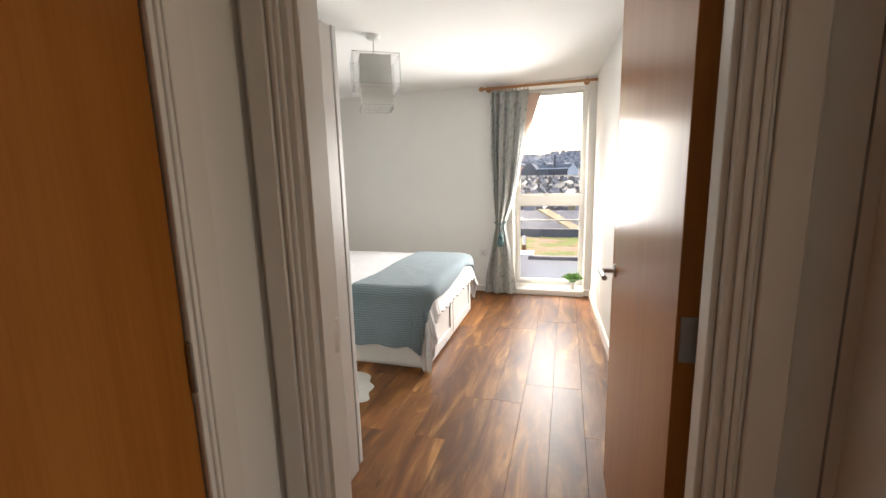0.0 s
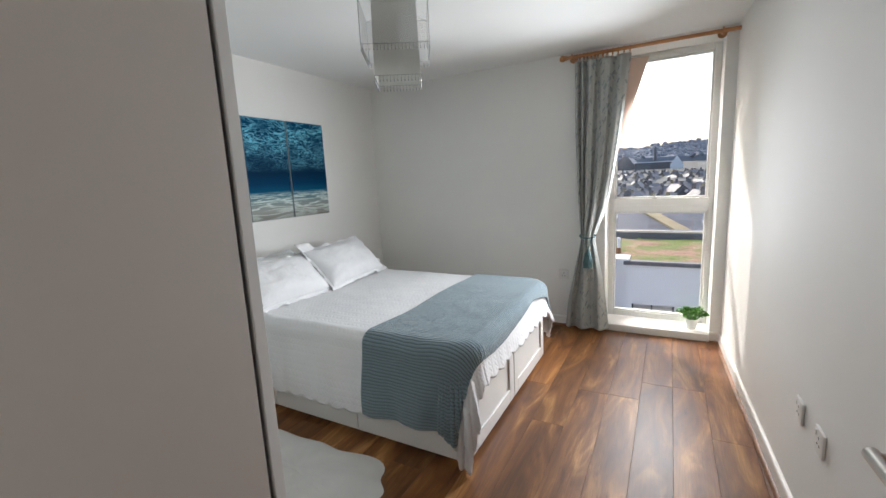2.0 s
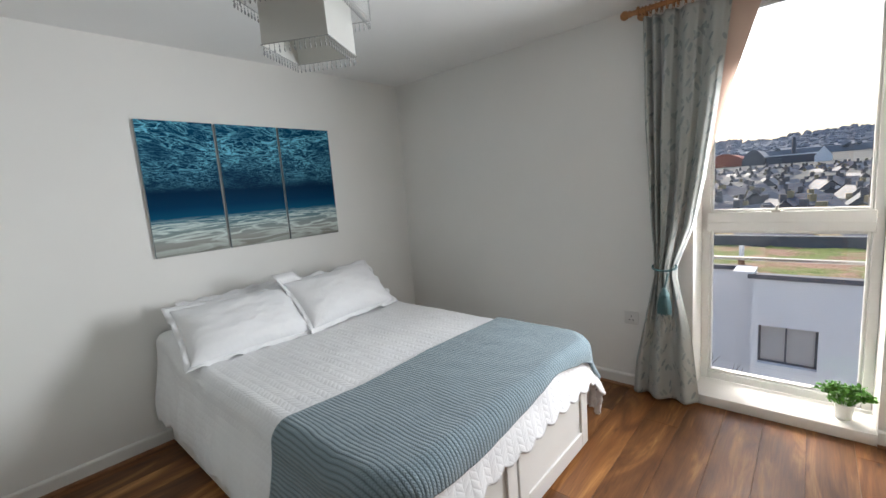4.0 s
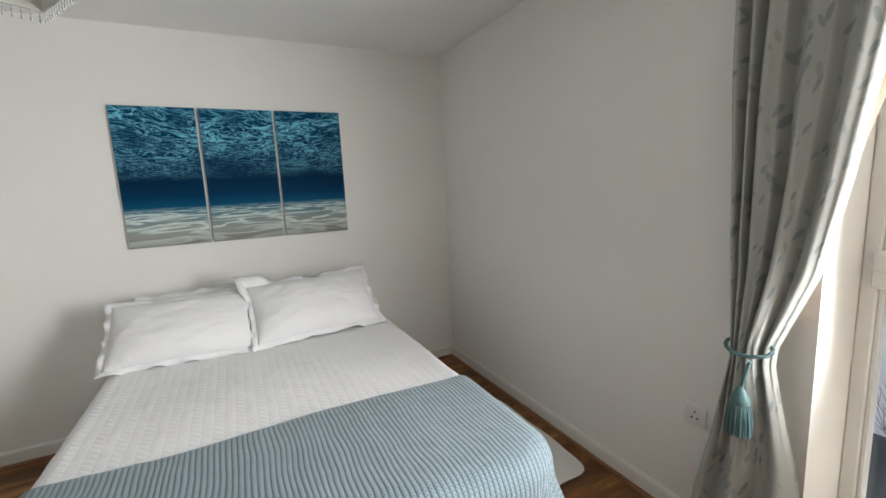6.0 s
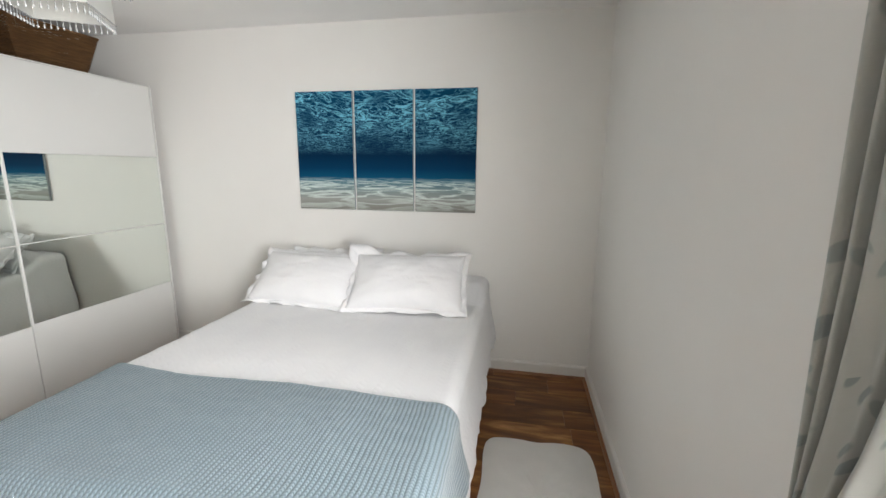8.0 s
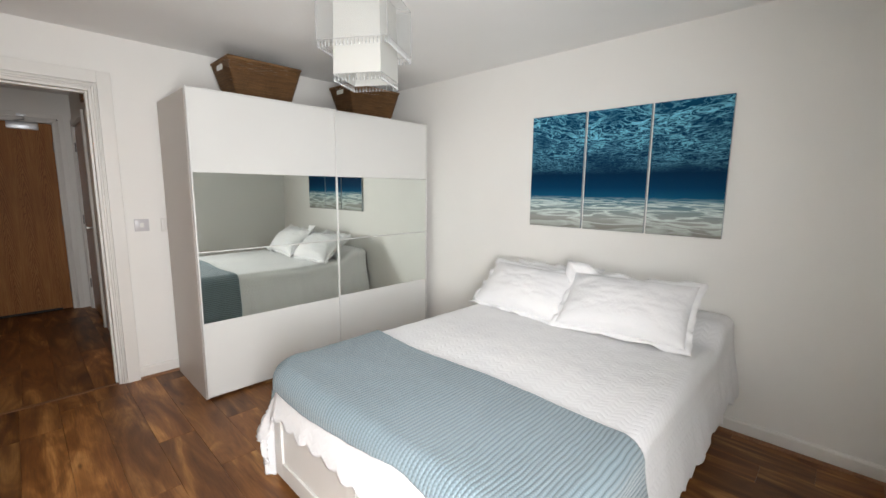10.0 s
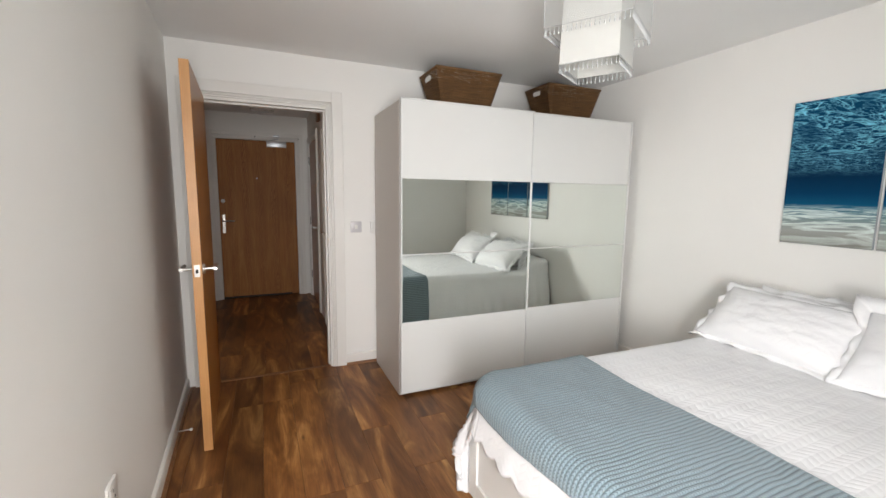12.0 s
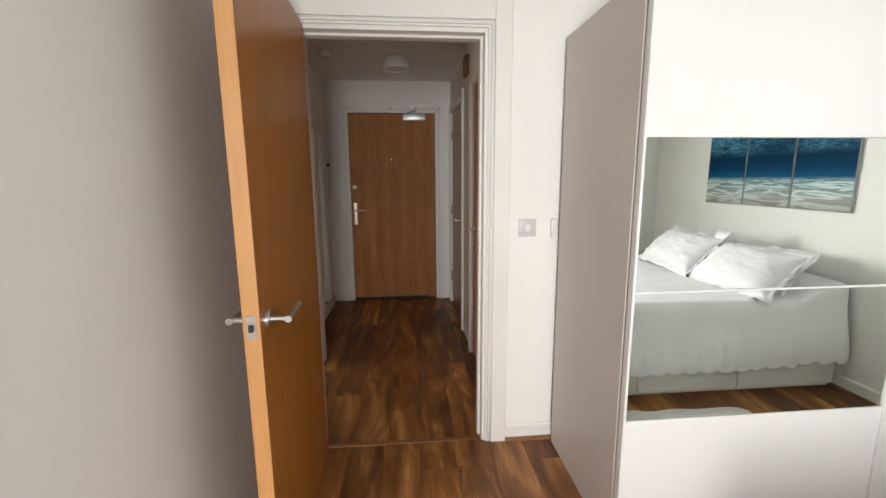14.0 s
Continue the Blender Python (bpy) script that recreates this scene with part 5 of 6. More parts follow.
# sockets, switch ------------------------------------------------------------------
def socket(name, p, axis, label, kind="socket", w=0.086, h=0.086):
    """Wall plate; axis is the wall's outward normal, one of 'x-', 'y-', 'y+'."""
    ob = thing(name, p, label, kind)
    bm_ = bmnew()
    t = 0.009
    box(bm_, -w / 2, w / 2, 0, t, -h / 2, h / 2, 0.003, 2)
    pl = new("plate", finish(bm_, "plate", M_SWITCH if kind == "switch" else M_PLASTIC, 40))
    pl.parent = ob
    if kind == "socket":
        bm_ = bmnew()
        for x_, z_, a_, b_ in ((-0.011, -0.012, 0.0022, 0.004), (0.011, -0.012, 0.0022, 0.004), (0, 0.012, 0.004, 0.0022)):
            box(bm_, x_ - b_, x_ + b_, t - 0.001, t + 0.0006, z_ - a_ - 0.001, z_ + a_ + 0.001)
        q = new("pin_hole", finish(bm_, "pin_hole", M_DARK, None))
        q.parent = ob
        bm_ = box(bmnew(), 0.022, 0.034, t, t + 0.003, 0.012, 0.030, 0.001)
    else:
        bm_ = box(bmnew(), -0.012, 0.012, t, t + 0.003, -0.016, 0.016, 0.002)
    q = new("rocker", finish(bm_, "rocker", M_PLASTIC, 40))
    q.parent = ob
    ob.rotation_euler.z = {"y+": 0.0, "y-": math.pi, "x-": math.pi / 2}[axis]
    return ob


socket("wall_socket", (-0.95, YN, 0.48), "y-", "white single socket low on the wall beside the curtain")
for sy in (3.73, 3.52):
    socket("wall_socket", (east(sy), sy, 0.455), "x-", "white wall plate low on the side wall")
socket("light_switch", (-0.79, YS, 1.122), "y+", "white double light switch beside the doorway", "switch")
bm = bmnew()
box(bm, -0.932, -0.905, YS, YS + 0.022, 1.07, 1.165, 0.004, 2)
single("wall_sensor", bm, M_PLASTIC, "small white plastic wall unit half behind the wardrobe", "switch", at=(-0.92, YS, 1.07))
stop = thing("door_stop", (east(2.42) - 0.016, 2.42, 0.05), "small metal door stop fixed to the baseboard", "door stop")
bm = bmnew()
xs = east(2.42) - 0.016
tube(bm, (xs, 2.42, 0.05), (xs - 0.065, 2.42, 0.05), 0.004, seg=10)
part("stem", bm, M_STEEL, stop)
part("tip", (lambda b_: (tube(b_, (xs - 0.065, 2.42, 0.05), (xs - 0.078, 2.42, 0.05), 0.008, seg=14), b_)[1])(bmnew()), M_PLASTIC, stop)
bm = bmnew()
box(bm, DX0 + 0.0270, DX0 + 0.0285, YS - 0.032, YS - 0.008, 0.93, 1.02, 0.0005)
single("strike_plate", bm, M_STEEL, "steel strike plate let into the door lining", "strike plate")


# rugs -------------------------------------------------------------------------
def rug(name, cx, cy, rx, ry, seed, label, wavy=0.045, p=4.0):
    bm_ = bmnew()
    n_, m_ = 96, 14
    prev = None
    rows = []
    for k in range(m_ + 1):
        f = k / m_
        row = []
        for i in range(n_):
            a = 2 * math.pi * i / n_
            c, s = math.cos(a), math.sin(a)
            r = 1 / (abs(c) ** p + abs(s) ** p) ** (1 / p)
            r *= 1 + wavy * math.sin(5 * a + seed) + wavy * 0.8 * math.sin(9 * a + 2 * seed) + wavy * 0.5 * noise.noise((3 * c, 3 * s, seed))
            x, y = cx + rx * r * c * f, cy + ry * r * s * f
            edge = max(0.0, 1 - f ** 6)
            z = 0.003 + edge * (0.024 + 0.010 * noise.noise((x * 30, y * 30, seed)) + 0.006 * noise.noise((x * 80, y * 80, seed)))
            row.append(bm_.verts.new((x, y, z)))
        rows.append(row)
    for a, b in zip(rows, rows[1:]):
        for i in range(n_):
            j = (i + 1) % n_
            if a is rows[0]:
                bm_.faces.new((a[i], b[i], b[j]))
            else:
                bm_.faces.new((a[i], b[i], b[j], a[j]))
    bmesh.ops.remove_doubles(bm_, verts=bm_.verts, dist=0.0001)
    return single(name, bm_, M_FUR, label, "rug", "sheepskin rugs", smooth=180, at=(cx, cy, 0))


rug("sheepskin_rug", -1.80, 5.225, 0.42, 0.27, 1.0, "white sheepskin rug between the bed and the bare wall", 0.012, 9.0)
rug("sheepskin_rug", -1.71, 3.06, 0.49, 0.235, 2.6, "white sheepskin rug between the bed and the wardrobe", 0.06, 3.5)

# hall things ----------------------------------------------------------------------
hl = thing("hall_ceiling_lamp", (-0.15, 0.0, CEIL), "unlit white glass dome lamp under the hall ceiling", "lamp")
part("mount", lathe(bmnew(), (-0.15, 0.0, CEIL), [(0.045, 0.0), (0.045, -0.02), (0.025, -0.03), (0.0001, -0.03)], 28), M_PLASTIC, hl)
# white disc added inside the dome to keep its underside from going black
part("added_disc", lathe(bmnew(), (-0.15, 0.0, CEIL - 0.105), [(0.0001, -0.002), (0.098, 0.0), (0.098, 0.006), (0.0001, 0.012)], 28), M_PLASTIC, hl)
part("dome", lathe(bmnew(), (-0.15, 0.0, CEIL - 0.115), [(0.0001, 0.114), (0.045, 0.113), (0.075, 0.104), (0.098, 0.082), (0.112, 0.050), (0.119, 0.018), (0.119, 0.0), (0.112, 0.0), (0.111, 0.018), (0.104, 0.048), (0.090, 0.076), (0.0001, 0.100)], 40), M_DOME, hl, smooth=180)
mir = thing("wall_mirror", (HE2, -0.53, 0.09), "narrow tall mirror in a white frame on the hall wall", "mirror")
bm = bmnew()
for a, b, c, d in ((-0.73, -0.71, 0.09, 1.80), (-0.35, -0.33, 0.09, 1.80), (-0.71, -0.35, 0.09, 0.11), (-0.71, -0.35, 1.78, 1.80)):
    box(bm, HE2 - 0.022, HE2, a, b, c, d, 0.003)
part("frame", bm, M_TRIM, mir)
part("glass", box(bmnew(), HE2 - 0.012, HE2 - 0.004, -0.71, -0.35, 0.11, 1.78), M_MIRROR, mir, smooth=None)
bm = bmnew()
box(bm, HE2 - 0.03, HE2, -0.90, -0.875, 1.49, 1.52, 0.006, 2)
single("door_chime", bm, M_DARK, "small dark unit on the hall wall", "wall unit")
ent = thing("entry_switch", (HE2, -0.82, 1.16), "white switch plate on the hall wall near the front door", "switch")
part("plate", box(bmnew(), HE2 - 0.010, HE2, -0.87, -0.77, 1.15, 1.23, 0.003), M_PLASTIC, ent)
bm = bmnew()
box(bm, HW, HW + 0.03, 0.28, 0.42, 2.13, 2.27, 0.004)
single("wall_vent", bm, M_BEAD, "small box high on the hall wall between the doors", "wall unit")
bm = bmnew()
lathe(bm, (0.43, 0.05, CEIL), [(0.05, 0), (0.05, -0.02), (0.035, -0.035), (0.0001, -0.036)], 24)
single("smoke_detector", bm, M_PLASTIC, "round white smoke detector on the hall ceiling", "detector", at=(0.43, 0.05, CEIL))

# outside ------------------------------------------------------------------------
EYE_Z = 1.35


def stone_material(name, c0, c1, rough=0.85, scale=2.0, fine=40):
    m, n, l, b = mat(name)
    co = n.new("ShaderNodeTexCoord").outputs["Object"]
    a = noise_node(n, l, co, scale, 5)
    f = noise_node(n, l, co, fine, 3)
    r = ramp(n, l, a.outputs[0], [(0.3, c0), (0.7, c1)])
    r2 = ramp(n, l, f.outputs[0], [(0.3, (0.8, 0.8, 0.8)), (0.7, (1.1, 1.1, 1.1))])
    l.new(mix(n, l, 1.0, r.outputs[0], r2.outputs[0], "MULTIPLY"), b.inputs["Base Color"])
    b.inputs["Roughness"].default_value = rough
    bump(n, l, b, f.outputs[0], 0.3, 0.02)
    return m


M_GLAZE = stone_material("skylight_glass", (0.20, 0.22, 0.25), (0.28, 0.30, 0.33), 0.3, 1.0, 3)
M_RENDER = stone_material("white_render", (0.76, 0.755, 0.77), (0.82, 0.815, 0.83), 0.9, 0.6, 30)
M_COPING = stone_material("grey_coping", (0.09, 0.095, 0.11), (0.13, 0.135, 0.15), 0.5)
M_SLATE = stone_material("slate", (0.060, 0.068, 0.085), (0.12, 0.13, 0.155), 0.5, 1.2, 8)
M_SLATE2 = stone_material("pale_slate", (0.085, 0.09, 0.105), (0.15, 0.155, 0.17), 0.5, 0.4, 3)
for far in (M_SLATE, M_SLATE2):
    far.node_tree.nodes["Principled BSDF"].inputs["Specular IOR Level"].default_value = 0.15
M_SAND = stone_material("sandstone", (0.30, 0.24, 0.14), (0.40, 0.33, 0.20), 0.9, 1.0, 12)
M_BRICKY = stone_material("town_wall", (0.17, 0.155, 0.15), (0.33, 0.315, 0.295), 0.9, 0.15, 2)
M_RED = stone_material("red_cladding", (0.35, 0.11, 0.07), (0.42, 0.15, 0.10), 0.8)
M_GROUND = stone_material("town_ground", (0.07, 0.075, 0.065), (0.14, 0.14, 0.13), 0.95, 0.05, 0.6)
# pale blue-grey of distance haze is mixed into the tree colour
M_WOOD_HAZED = stone_material("far_trees_hazed", (0.19, 0.205, 0.23), (0.25, 0.265, 0.29), 1.0, 0.08, 0.7)
M_WOOD_HAZED.node_tree.nodes["Principled BSDF"].inputs["Specular IOR Level"].default_value = 0.0
M_TWIG = stone_material("bare_twig", (0.16, 0.13, 0.11), (0.24, 0.2, 0.17), 0.9)


def turf_material():
    m, n, l, b = mat("roof_turf")
    co = n.new("ShaderNodeTexCoord").outputs["Object"]
    a = noise_node(n, l, mapping(n, l, co, (0.45, 0.45, 1)), 1.0, 5, 0.6)
    f = noise_node(n, l, co, 9, 5)
    g = ramp(n, l, f.outputs[0], [(0.3, (0.075, 0.11, 0.02)), (0.7, (0.20, 0.24, 0.06))])
    d = ramp(n, l, f.outputs[0], [(0.3, (0.20, 0.10, 0.06)), (0.7, (0.38, 0.25, 0.18))])
    fac = ramp(n, l, a.outputs[0], [(0.46, (0, 0, 0)), (0.60, (1, 1, 1))])
    l.new(mix(n, l, fac.outputs[0], g.outputs[0], d.outputs[0]), b.inputs["Base Color"])
    b.inputs["Roughness"].default_value = 0.95
    bump(n, l, b, f.outputs[0], 0.6, 0.08)
    return m


M_TURF = turf_material()
GROUND = -9.0
bm = bmnew()
gy = [7.0, 60, 90, 140, 220, 320, 450, 620, 900, 3000]
gz = [GROUND, GROUND, -8.0, -6.5, -3.5, -1.5, 4.0, 14.0, 22.0, 24.0]
xsr = [-3000, -600, -250, -100, 0, 100, 250, 600, 3000]
back = [bm.verts.new((x, -3000, GROUND)) for x in xsr]
rows = [back] + [[bm.verts.new((x, y, z)) for x in xsr] for y, z in zip(gy, gz)]
for a, b in zip(rows, rows[1:]):
    for i in range(len(xsr) - 1):
        bm.faces.new((a[i], a[i + 1], b[i + 1], b[i]))
single("ground", bm, M_GROUND, kind="structure", smooth=180)


def ground_z(y):
    return float(np.interp(y, gy, gz))


# own building below the window
bm = bmnew()
box(bm, XW - 6, XW - 0.25, YN + 0.05, YN + 0.44, GROUND, 6.0)
box(bm, XW - 0.25, 7.0, YN + 0.1, YN + 0.44, GROUND, -0.12)
box(bm, 0.8, 7.0, YN + 0.05, YN + 0.44, -0.12, 6.0)
box(bm, XW - 0.25, 0.8, YN + 0.05, YN + 0.44, CEIL + 0.13, 6.0)
single("facade", bm, M_RENDER, kind="structure", smooth=None)

# neighbouring flat-roofed building with turf on its roof
NB = 24.0
ROOFZ = EYE_Z + 0.0 - 21.7 * math.tan(radians(11.7))
nb = thing("flat_roofed_building", (2, NB + 4, GROUND), "pale rendered flat-roofed building with a turf roof and dark coping", "building")
bm = bmnew()
wx0, wx1, wz0, wz1 = -1.60, 0.30, -6.9, ROOFZ - 2.10
box(bm, -1.85, wx0, NB, NB + 12, GROUND, ROOFZ - 0.05)
box(bm, wx1, 14, NB, NB + 12, GROUND, ROOFZ - 0.05)
box(bm, wx0, wx1, NB, NB + 12, wz1, ROOFZ - 0.05)
box(bm, wx0, wx1, NB, NB + 12, GROUND, wz0)
box(bm, wx0, wx1, NB + 0.4, NB + 12, wz0, wz1)
box(bm, -14, -1.85, NB + 1.6, NB + 12, GROUND, ROOFZ - 0.05)
part("wall", bm, M_RENDER, nb, smooth=None)
bm = bmnew()
box(bm, -2.0, 14.1, NB - 0.12, NB + 0.25, ROOFZ - 0.10, ROOFZ + 0.10, 0.01)
box(bm, -14, -2.0, NB + 1.5, NB + 1.8, ROOFZ - 0.10, ROOFZ + 0.10, 0.01)
part("coping", bm, M_COPING, nb)
part("pier_cap", box(bmnew(), -2.5, -1.75, NB - 0.16, NB + 1.0, ROOFZ + 0.105, ROOFZ + 0.2, 0.01), M_RENDER, nb)
w2 = part("window", box(bmnew(), wx0 + 0.05, wx1 - 0.05, NB + 0.28, NB + 0.32, wz0 + 0.05, wz1 - 0.05), M_GLASS, nb, smooth=None)
bm = bmnew()
for a, b, c, d in ((wx0, wx0 + 0.08, wz0, wz1), (wx1 - 0.08, wx1, wz0, wz1), (wx0 + 0.08, wx1 - 0.08, wz1 - 0.08, wz1), (wx0 + 0.08, wx1 - 0.08, wz0, wz0 + 0.08), (-0.72, -0.66, wz0 + 0.08, wz1 - 0.08)):
    box(bm, a, b, NB + 0.25, NB + 0.34, c, d, 0.01)
part("frame", bm, M_COPING, w2)
bm = bmnew()
nu, nv = 70, 40
grid = [[bm.verts.new((-14 + 28 * i / nu, (NB + 0.25 if -14 + 28 * i / nu > -1.9 else NB + 1.8) + 7.6 * j / nv, ROOFZ + 0.03 + 0.10 * noise.noise((i * 0.35, j * 0.35, 1)) + 0.05 * noise.noise((i * 1.1, j * 1.1, 4)))) for j in range(nv + 1)] for i in range(nu + 1)]
for i in range(nu):
    for j in range(nv):
        bm.faces.new((grid[i][j], grid[i + 1][j], grid[i + 1][j + 1], grid[i][j + 1]))
tf = part("turf", bm, M_TURF, nb, "patchy grass and red gravel", smooth=180)
# vent pipe
pipe = thing("vent_pipe", (-2.47, NB + 2.3, ROOFZ), "short white vent pipe on the turf roof", "pipe")
part("shaft", (lambda b_: (tube(b_, (-2.47, NB + 2.3, ROOFZ), (-2.47, NB + 2.3, ROOFZ + 0.9), 0.10), b_)[1])(bmnew()), M_RENDER, pipe)
part("collar", (lambda b_: (tube(b_, (-2.47, NB + 2.3, ROOFZ), (-2.47, NB + 2.3, ROOFZ + 0.35), 0.13), b_)[1])(bmnew()), M_BEAD, pipe)

# slate roofs behind the turf
RB = NB + 8.1
Zl = EYE_Z - (RB - 2.3) * math.tan(radians(9.2))
Zt = EYE_Z - (RB - 2.3) * math.tan(radians(7.45))
fence = thing("dark_parapet", (0, RB, Zl), "long dark grey parapet wall", "wall")
part("wall", box(bmnew(), -30, 30, RB, RB + 0.3, GROUND, Zt), M_COPING, fence)


def pitched(x0, x1, y0, y1, z_eave, z_ridge, wall_mat, roof_mat, name="house", along="y", base=None, label="", chim=True, lights=0, verge=None):
    """House with a gabled roof; along: the way its ridge runs."""
    zb = base if base is not None else ground_z(y0) - 1
    h = thing(name, ((x0 + x1) / 2, (y0 + y1) / 2, zb), label, "house", "town houses")
    bm_ = bmnew()
    box(bm_, x0, x1, y0, y1, zb, z_eave)
    if along == "y":
        xm = (x0 + x1) / 2
        for y in (y0, y1):
            bm_.faces.new([bm_.verts.new(p) for p in ((x0, y, z_eave), (x1, y, z_eave), (xm, y, z_ridge))])
    else:
        ym = (y0 + y1) / 2
        for x in (x0, x1):
            bm_.faces.new([bm_.verts.new(p) for p in ((x, y0, z_eave), (x, y1, z_eave), (x, ym, z_ridge))])
    part("wall", bm_, wall_mat, h, smooth=None)
    o, t = 0.25, 0.12
    bm_ = bmnew()

    def slab(a, b, c, d):
        vv = [bm_.verts.new(p) for p in (a, b, c, d)] + [bm_.verts.new(Vector(p) + Vector((0, 0, t))) for p in (a, b, c, d)]
        for q in ((3, 2, 1, 0), (4, 5, 6, 7), (0, 1, 5, 4), (1, 2, 6, 5), (2, 3, 7, 6), (3, 0, 4, 7)):
            bm_.faces.new([vv[i] for i in q])
    if along == "y":
        s = (z_ridge - z_eave) / (xm - x0)
        slab((x0 - o, y0 - o, z_eave - o * s), (xm, y0 - o, z_ridge), (xm, y1 + o, z_ridge), (x0 - o, y1 + o, z_eave - o * s))
        slab((xm, y0 - o, z_ridge), (x1 + o, y0 - o, z_eave - o * s), (x1 + o, y1 + o, z_eave - o * s), (xm, y1 + o, z_ridge))
    else:
        s = (z_ridge - z_eave) / (ym - y0)
        slab((x0 - o, y0 - o, z_eave - o * s), (x1 + o, y0 - o, z_eave - o * s), (x1 + o, ym, z_ridge), (x0 - o, ym, z_ridge))
        slab((x0 - o, ym, z_ridge), (x1 + o, ym, z_ridge), (x1 + o, y1 + o, z_eave - o * s), (x0 - o, y1 + o, z_eave - o * s))
    part("roof", bm_, roof_mat, h, smooth=None)
    if verge and along == "x":
        for vx in verge:
            bm_ = bmnew()
            tt = t
            t = 0.22
            w_ = 0.9
            slab((vx + 3.2, y0 - o, z_eave - o * s + 0.03), (vx + 3.2 + w_, y0 - o, z_eave - o * s + 0.03), (vx + w_, ym, z_ridge + 0.03), (vx, ym, z_ridge + 0.03))
            t = tt
            part("verge", bm_, M_SAND, h, smooth=None)
    for k in range(lights):
        lx = x0 + (x1 - x0) * (k + 0.5) / lights
        f = 0.35 + 0.25 * ((k * 7) % 3) / 2
        ya_, za_ = y0 + (ym - y0) * f, z_eave + (z_ridge - z_eave) * f
        bm_ = bmnew()
        t = 0.2
        slab((lx, ya_, za_ + 0.04), (lx + 0.45, ya_, za_ + 0.04), (lx + 0.45, ya_ + 0.7, za_ + s * 0.7 + 0.04), (lx, ya_ + 0.7, za_ + s * 0.7 + 0.04))
        part("skylight", bm_, M_GLAZE, h, smooth=None)
    if chim:
        cx_, cy_ = ((x0 + x1) / 2, y0 + 0.8) if along == "y" else (x0 + 0.6, (y0 + y1) / 2)
        part("chimney", box(bmnew(), cx_ - 0.45, cx_ + 0.45, cy_ - 0.35, cy_ + 0.35, z_eave, z_ridge + 1.1), wall_mat, h, smooth=None)
    return h


ridge = EYE_Z - 34.6 * math.tan(radians(4.6))
pitched(-26, 24, RB + 0.8, RB + 11, Zt - 0.5, ridge - 0.35, M_SAND, M_SLATE, "terrace", "x", GROUND, "long slate roof with sandstone verges and skylights", False, 17,
        [-24, -15.5, -7.2, -2.4, 2.6, 9.0, 16])

rr = random.Random(11)
templates = []
for k in range(8):
    w_, d_ = rr.uniform(3.8, 6.2), rr.uniform(6, 9)
    al = "x" if k % 2 else "y"
    wall_m = (M_BRICKY, M_BRICKY, M_BRICKY, M_SAND)[k % 4]
    roof_m = (M_SLATE, M_SLATE2, M_SLATE)[k % 3]
    templates.append(pitched(-w_ / 2, w_ / 2, -d_ / 2, d_ / 2, 0, rr.uniform(1.5, 2.3), wall_m, roof_m, "house", al, -6.5,
                             "small terraced house with a slate roof and a chimney"))
for t_ in templates:
    t_.location.z = -6.5
first = list(templates)
used = set()
count = 0
for row in range(24):
    y = 52 + row * row * 0.34 + row * 4.2
    span = y * 0.32 + 4
    x = -span + rr.uniform(0, 4)
    top = EYE_Z - (y - 2.3) * math.tan(radians(float(np.interp(y, [50, 90, 150, 250, 330], [5.6, 3.4, 1.9, 0.6, 0.05]))))
    while x < span * 0.5:
        src = first[rr.randrange(8)]
        zt = top - rr.uniform(1.8, 3.4)
        m = pose(x, y + rr.uniform(-3.5, 3.5), zt - 6.5, 0, 0, rr.uniform(-14, 14) + (25 if row % 3 == 0 else -12))
        if src.name not in used:
            src.matrix_basis = m
            used.add(src.name)
        else:
            copy_thing(src, m)
        x += rr.uniform(5.0, 8.5)
        count += 1


def shed(x0, x1, y0, y1, z0, h, rise, material, label, gable=None):
    s = thing("industrial_shed", ((x0 + x1) / 2, y0, z0), label, "building")
    bm_ = bmnew()
    n_ = 16
    a = [(x0 + (x1 - x0) * i / n_, h + rise * math.sin(math.pi * i / n_)) for i in range(n_ + 1)]
    f0 = [bm_.verts.new((x, y0, z0 + z)) for x, z in a] + [bm_.verts.new((x1, y0, z0 - 8)), bm_.verts.new((x0, y0, z0 - 8))]
    f1 = [bm_.verts.new((x, y1, z0 + z)) for x, z in a] + [bm_.verts.new((x1, y1, z0 - 8)), bm_.verts.new((x0, y1, z0 - 8))]
    k = len(f0)
    for i in range(k):
        j = (i + 1) % k
        bm_.faces.new((f0[i], f0[j], f1[j], f1[i]))
    bm_.faces.new(f0[::-1])
    bm_.faces.new(f1)
    part("body", bm_, material, s, smooth=None)
    part("roof_sheet", box(bmnew(), x0 - 1, x1 + 1, y0 - 0.5, y1, z0 + h + rise * 0.2, z0 + h + rise * 0.2 + 0.7), M_RENDER, s) if gable else None
    return s


DS = 400
shed(-66, -40, DS, DS + 60, 1.5, 5, 5.5, M_RED, "far red arched industrial shed")
shed(-41, -27, DS - 6, DS + 60, 1.5, 4.5, 7.0, M_COPING, "far dark arched industrial shed")
shed(-26, 1, DS - 10, DS + 40, 1.5, 5, 1.5, M_COPING, "far long dark shed with a pale roof edge", True)
pitched(0, 9, DS - 20, DS - 8, 4.5, 11.0, M_RENDER, M_RENDER, "gabled_house", "y", -4, "far white gabled house", False)
tower = thing("chimney_stack", (-13, DS + 60, 0), "far thin dark industrial chimney", "chimney")
part("shaft", (lambda b_: (tube(b_, (-13, DS + 60, 0), (-13, DS + 60, 22), 1.6, 1.2), b_)[1])(bmnew()), M_COPING, tower)

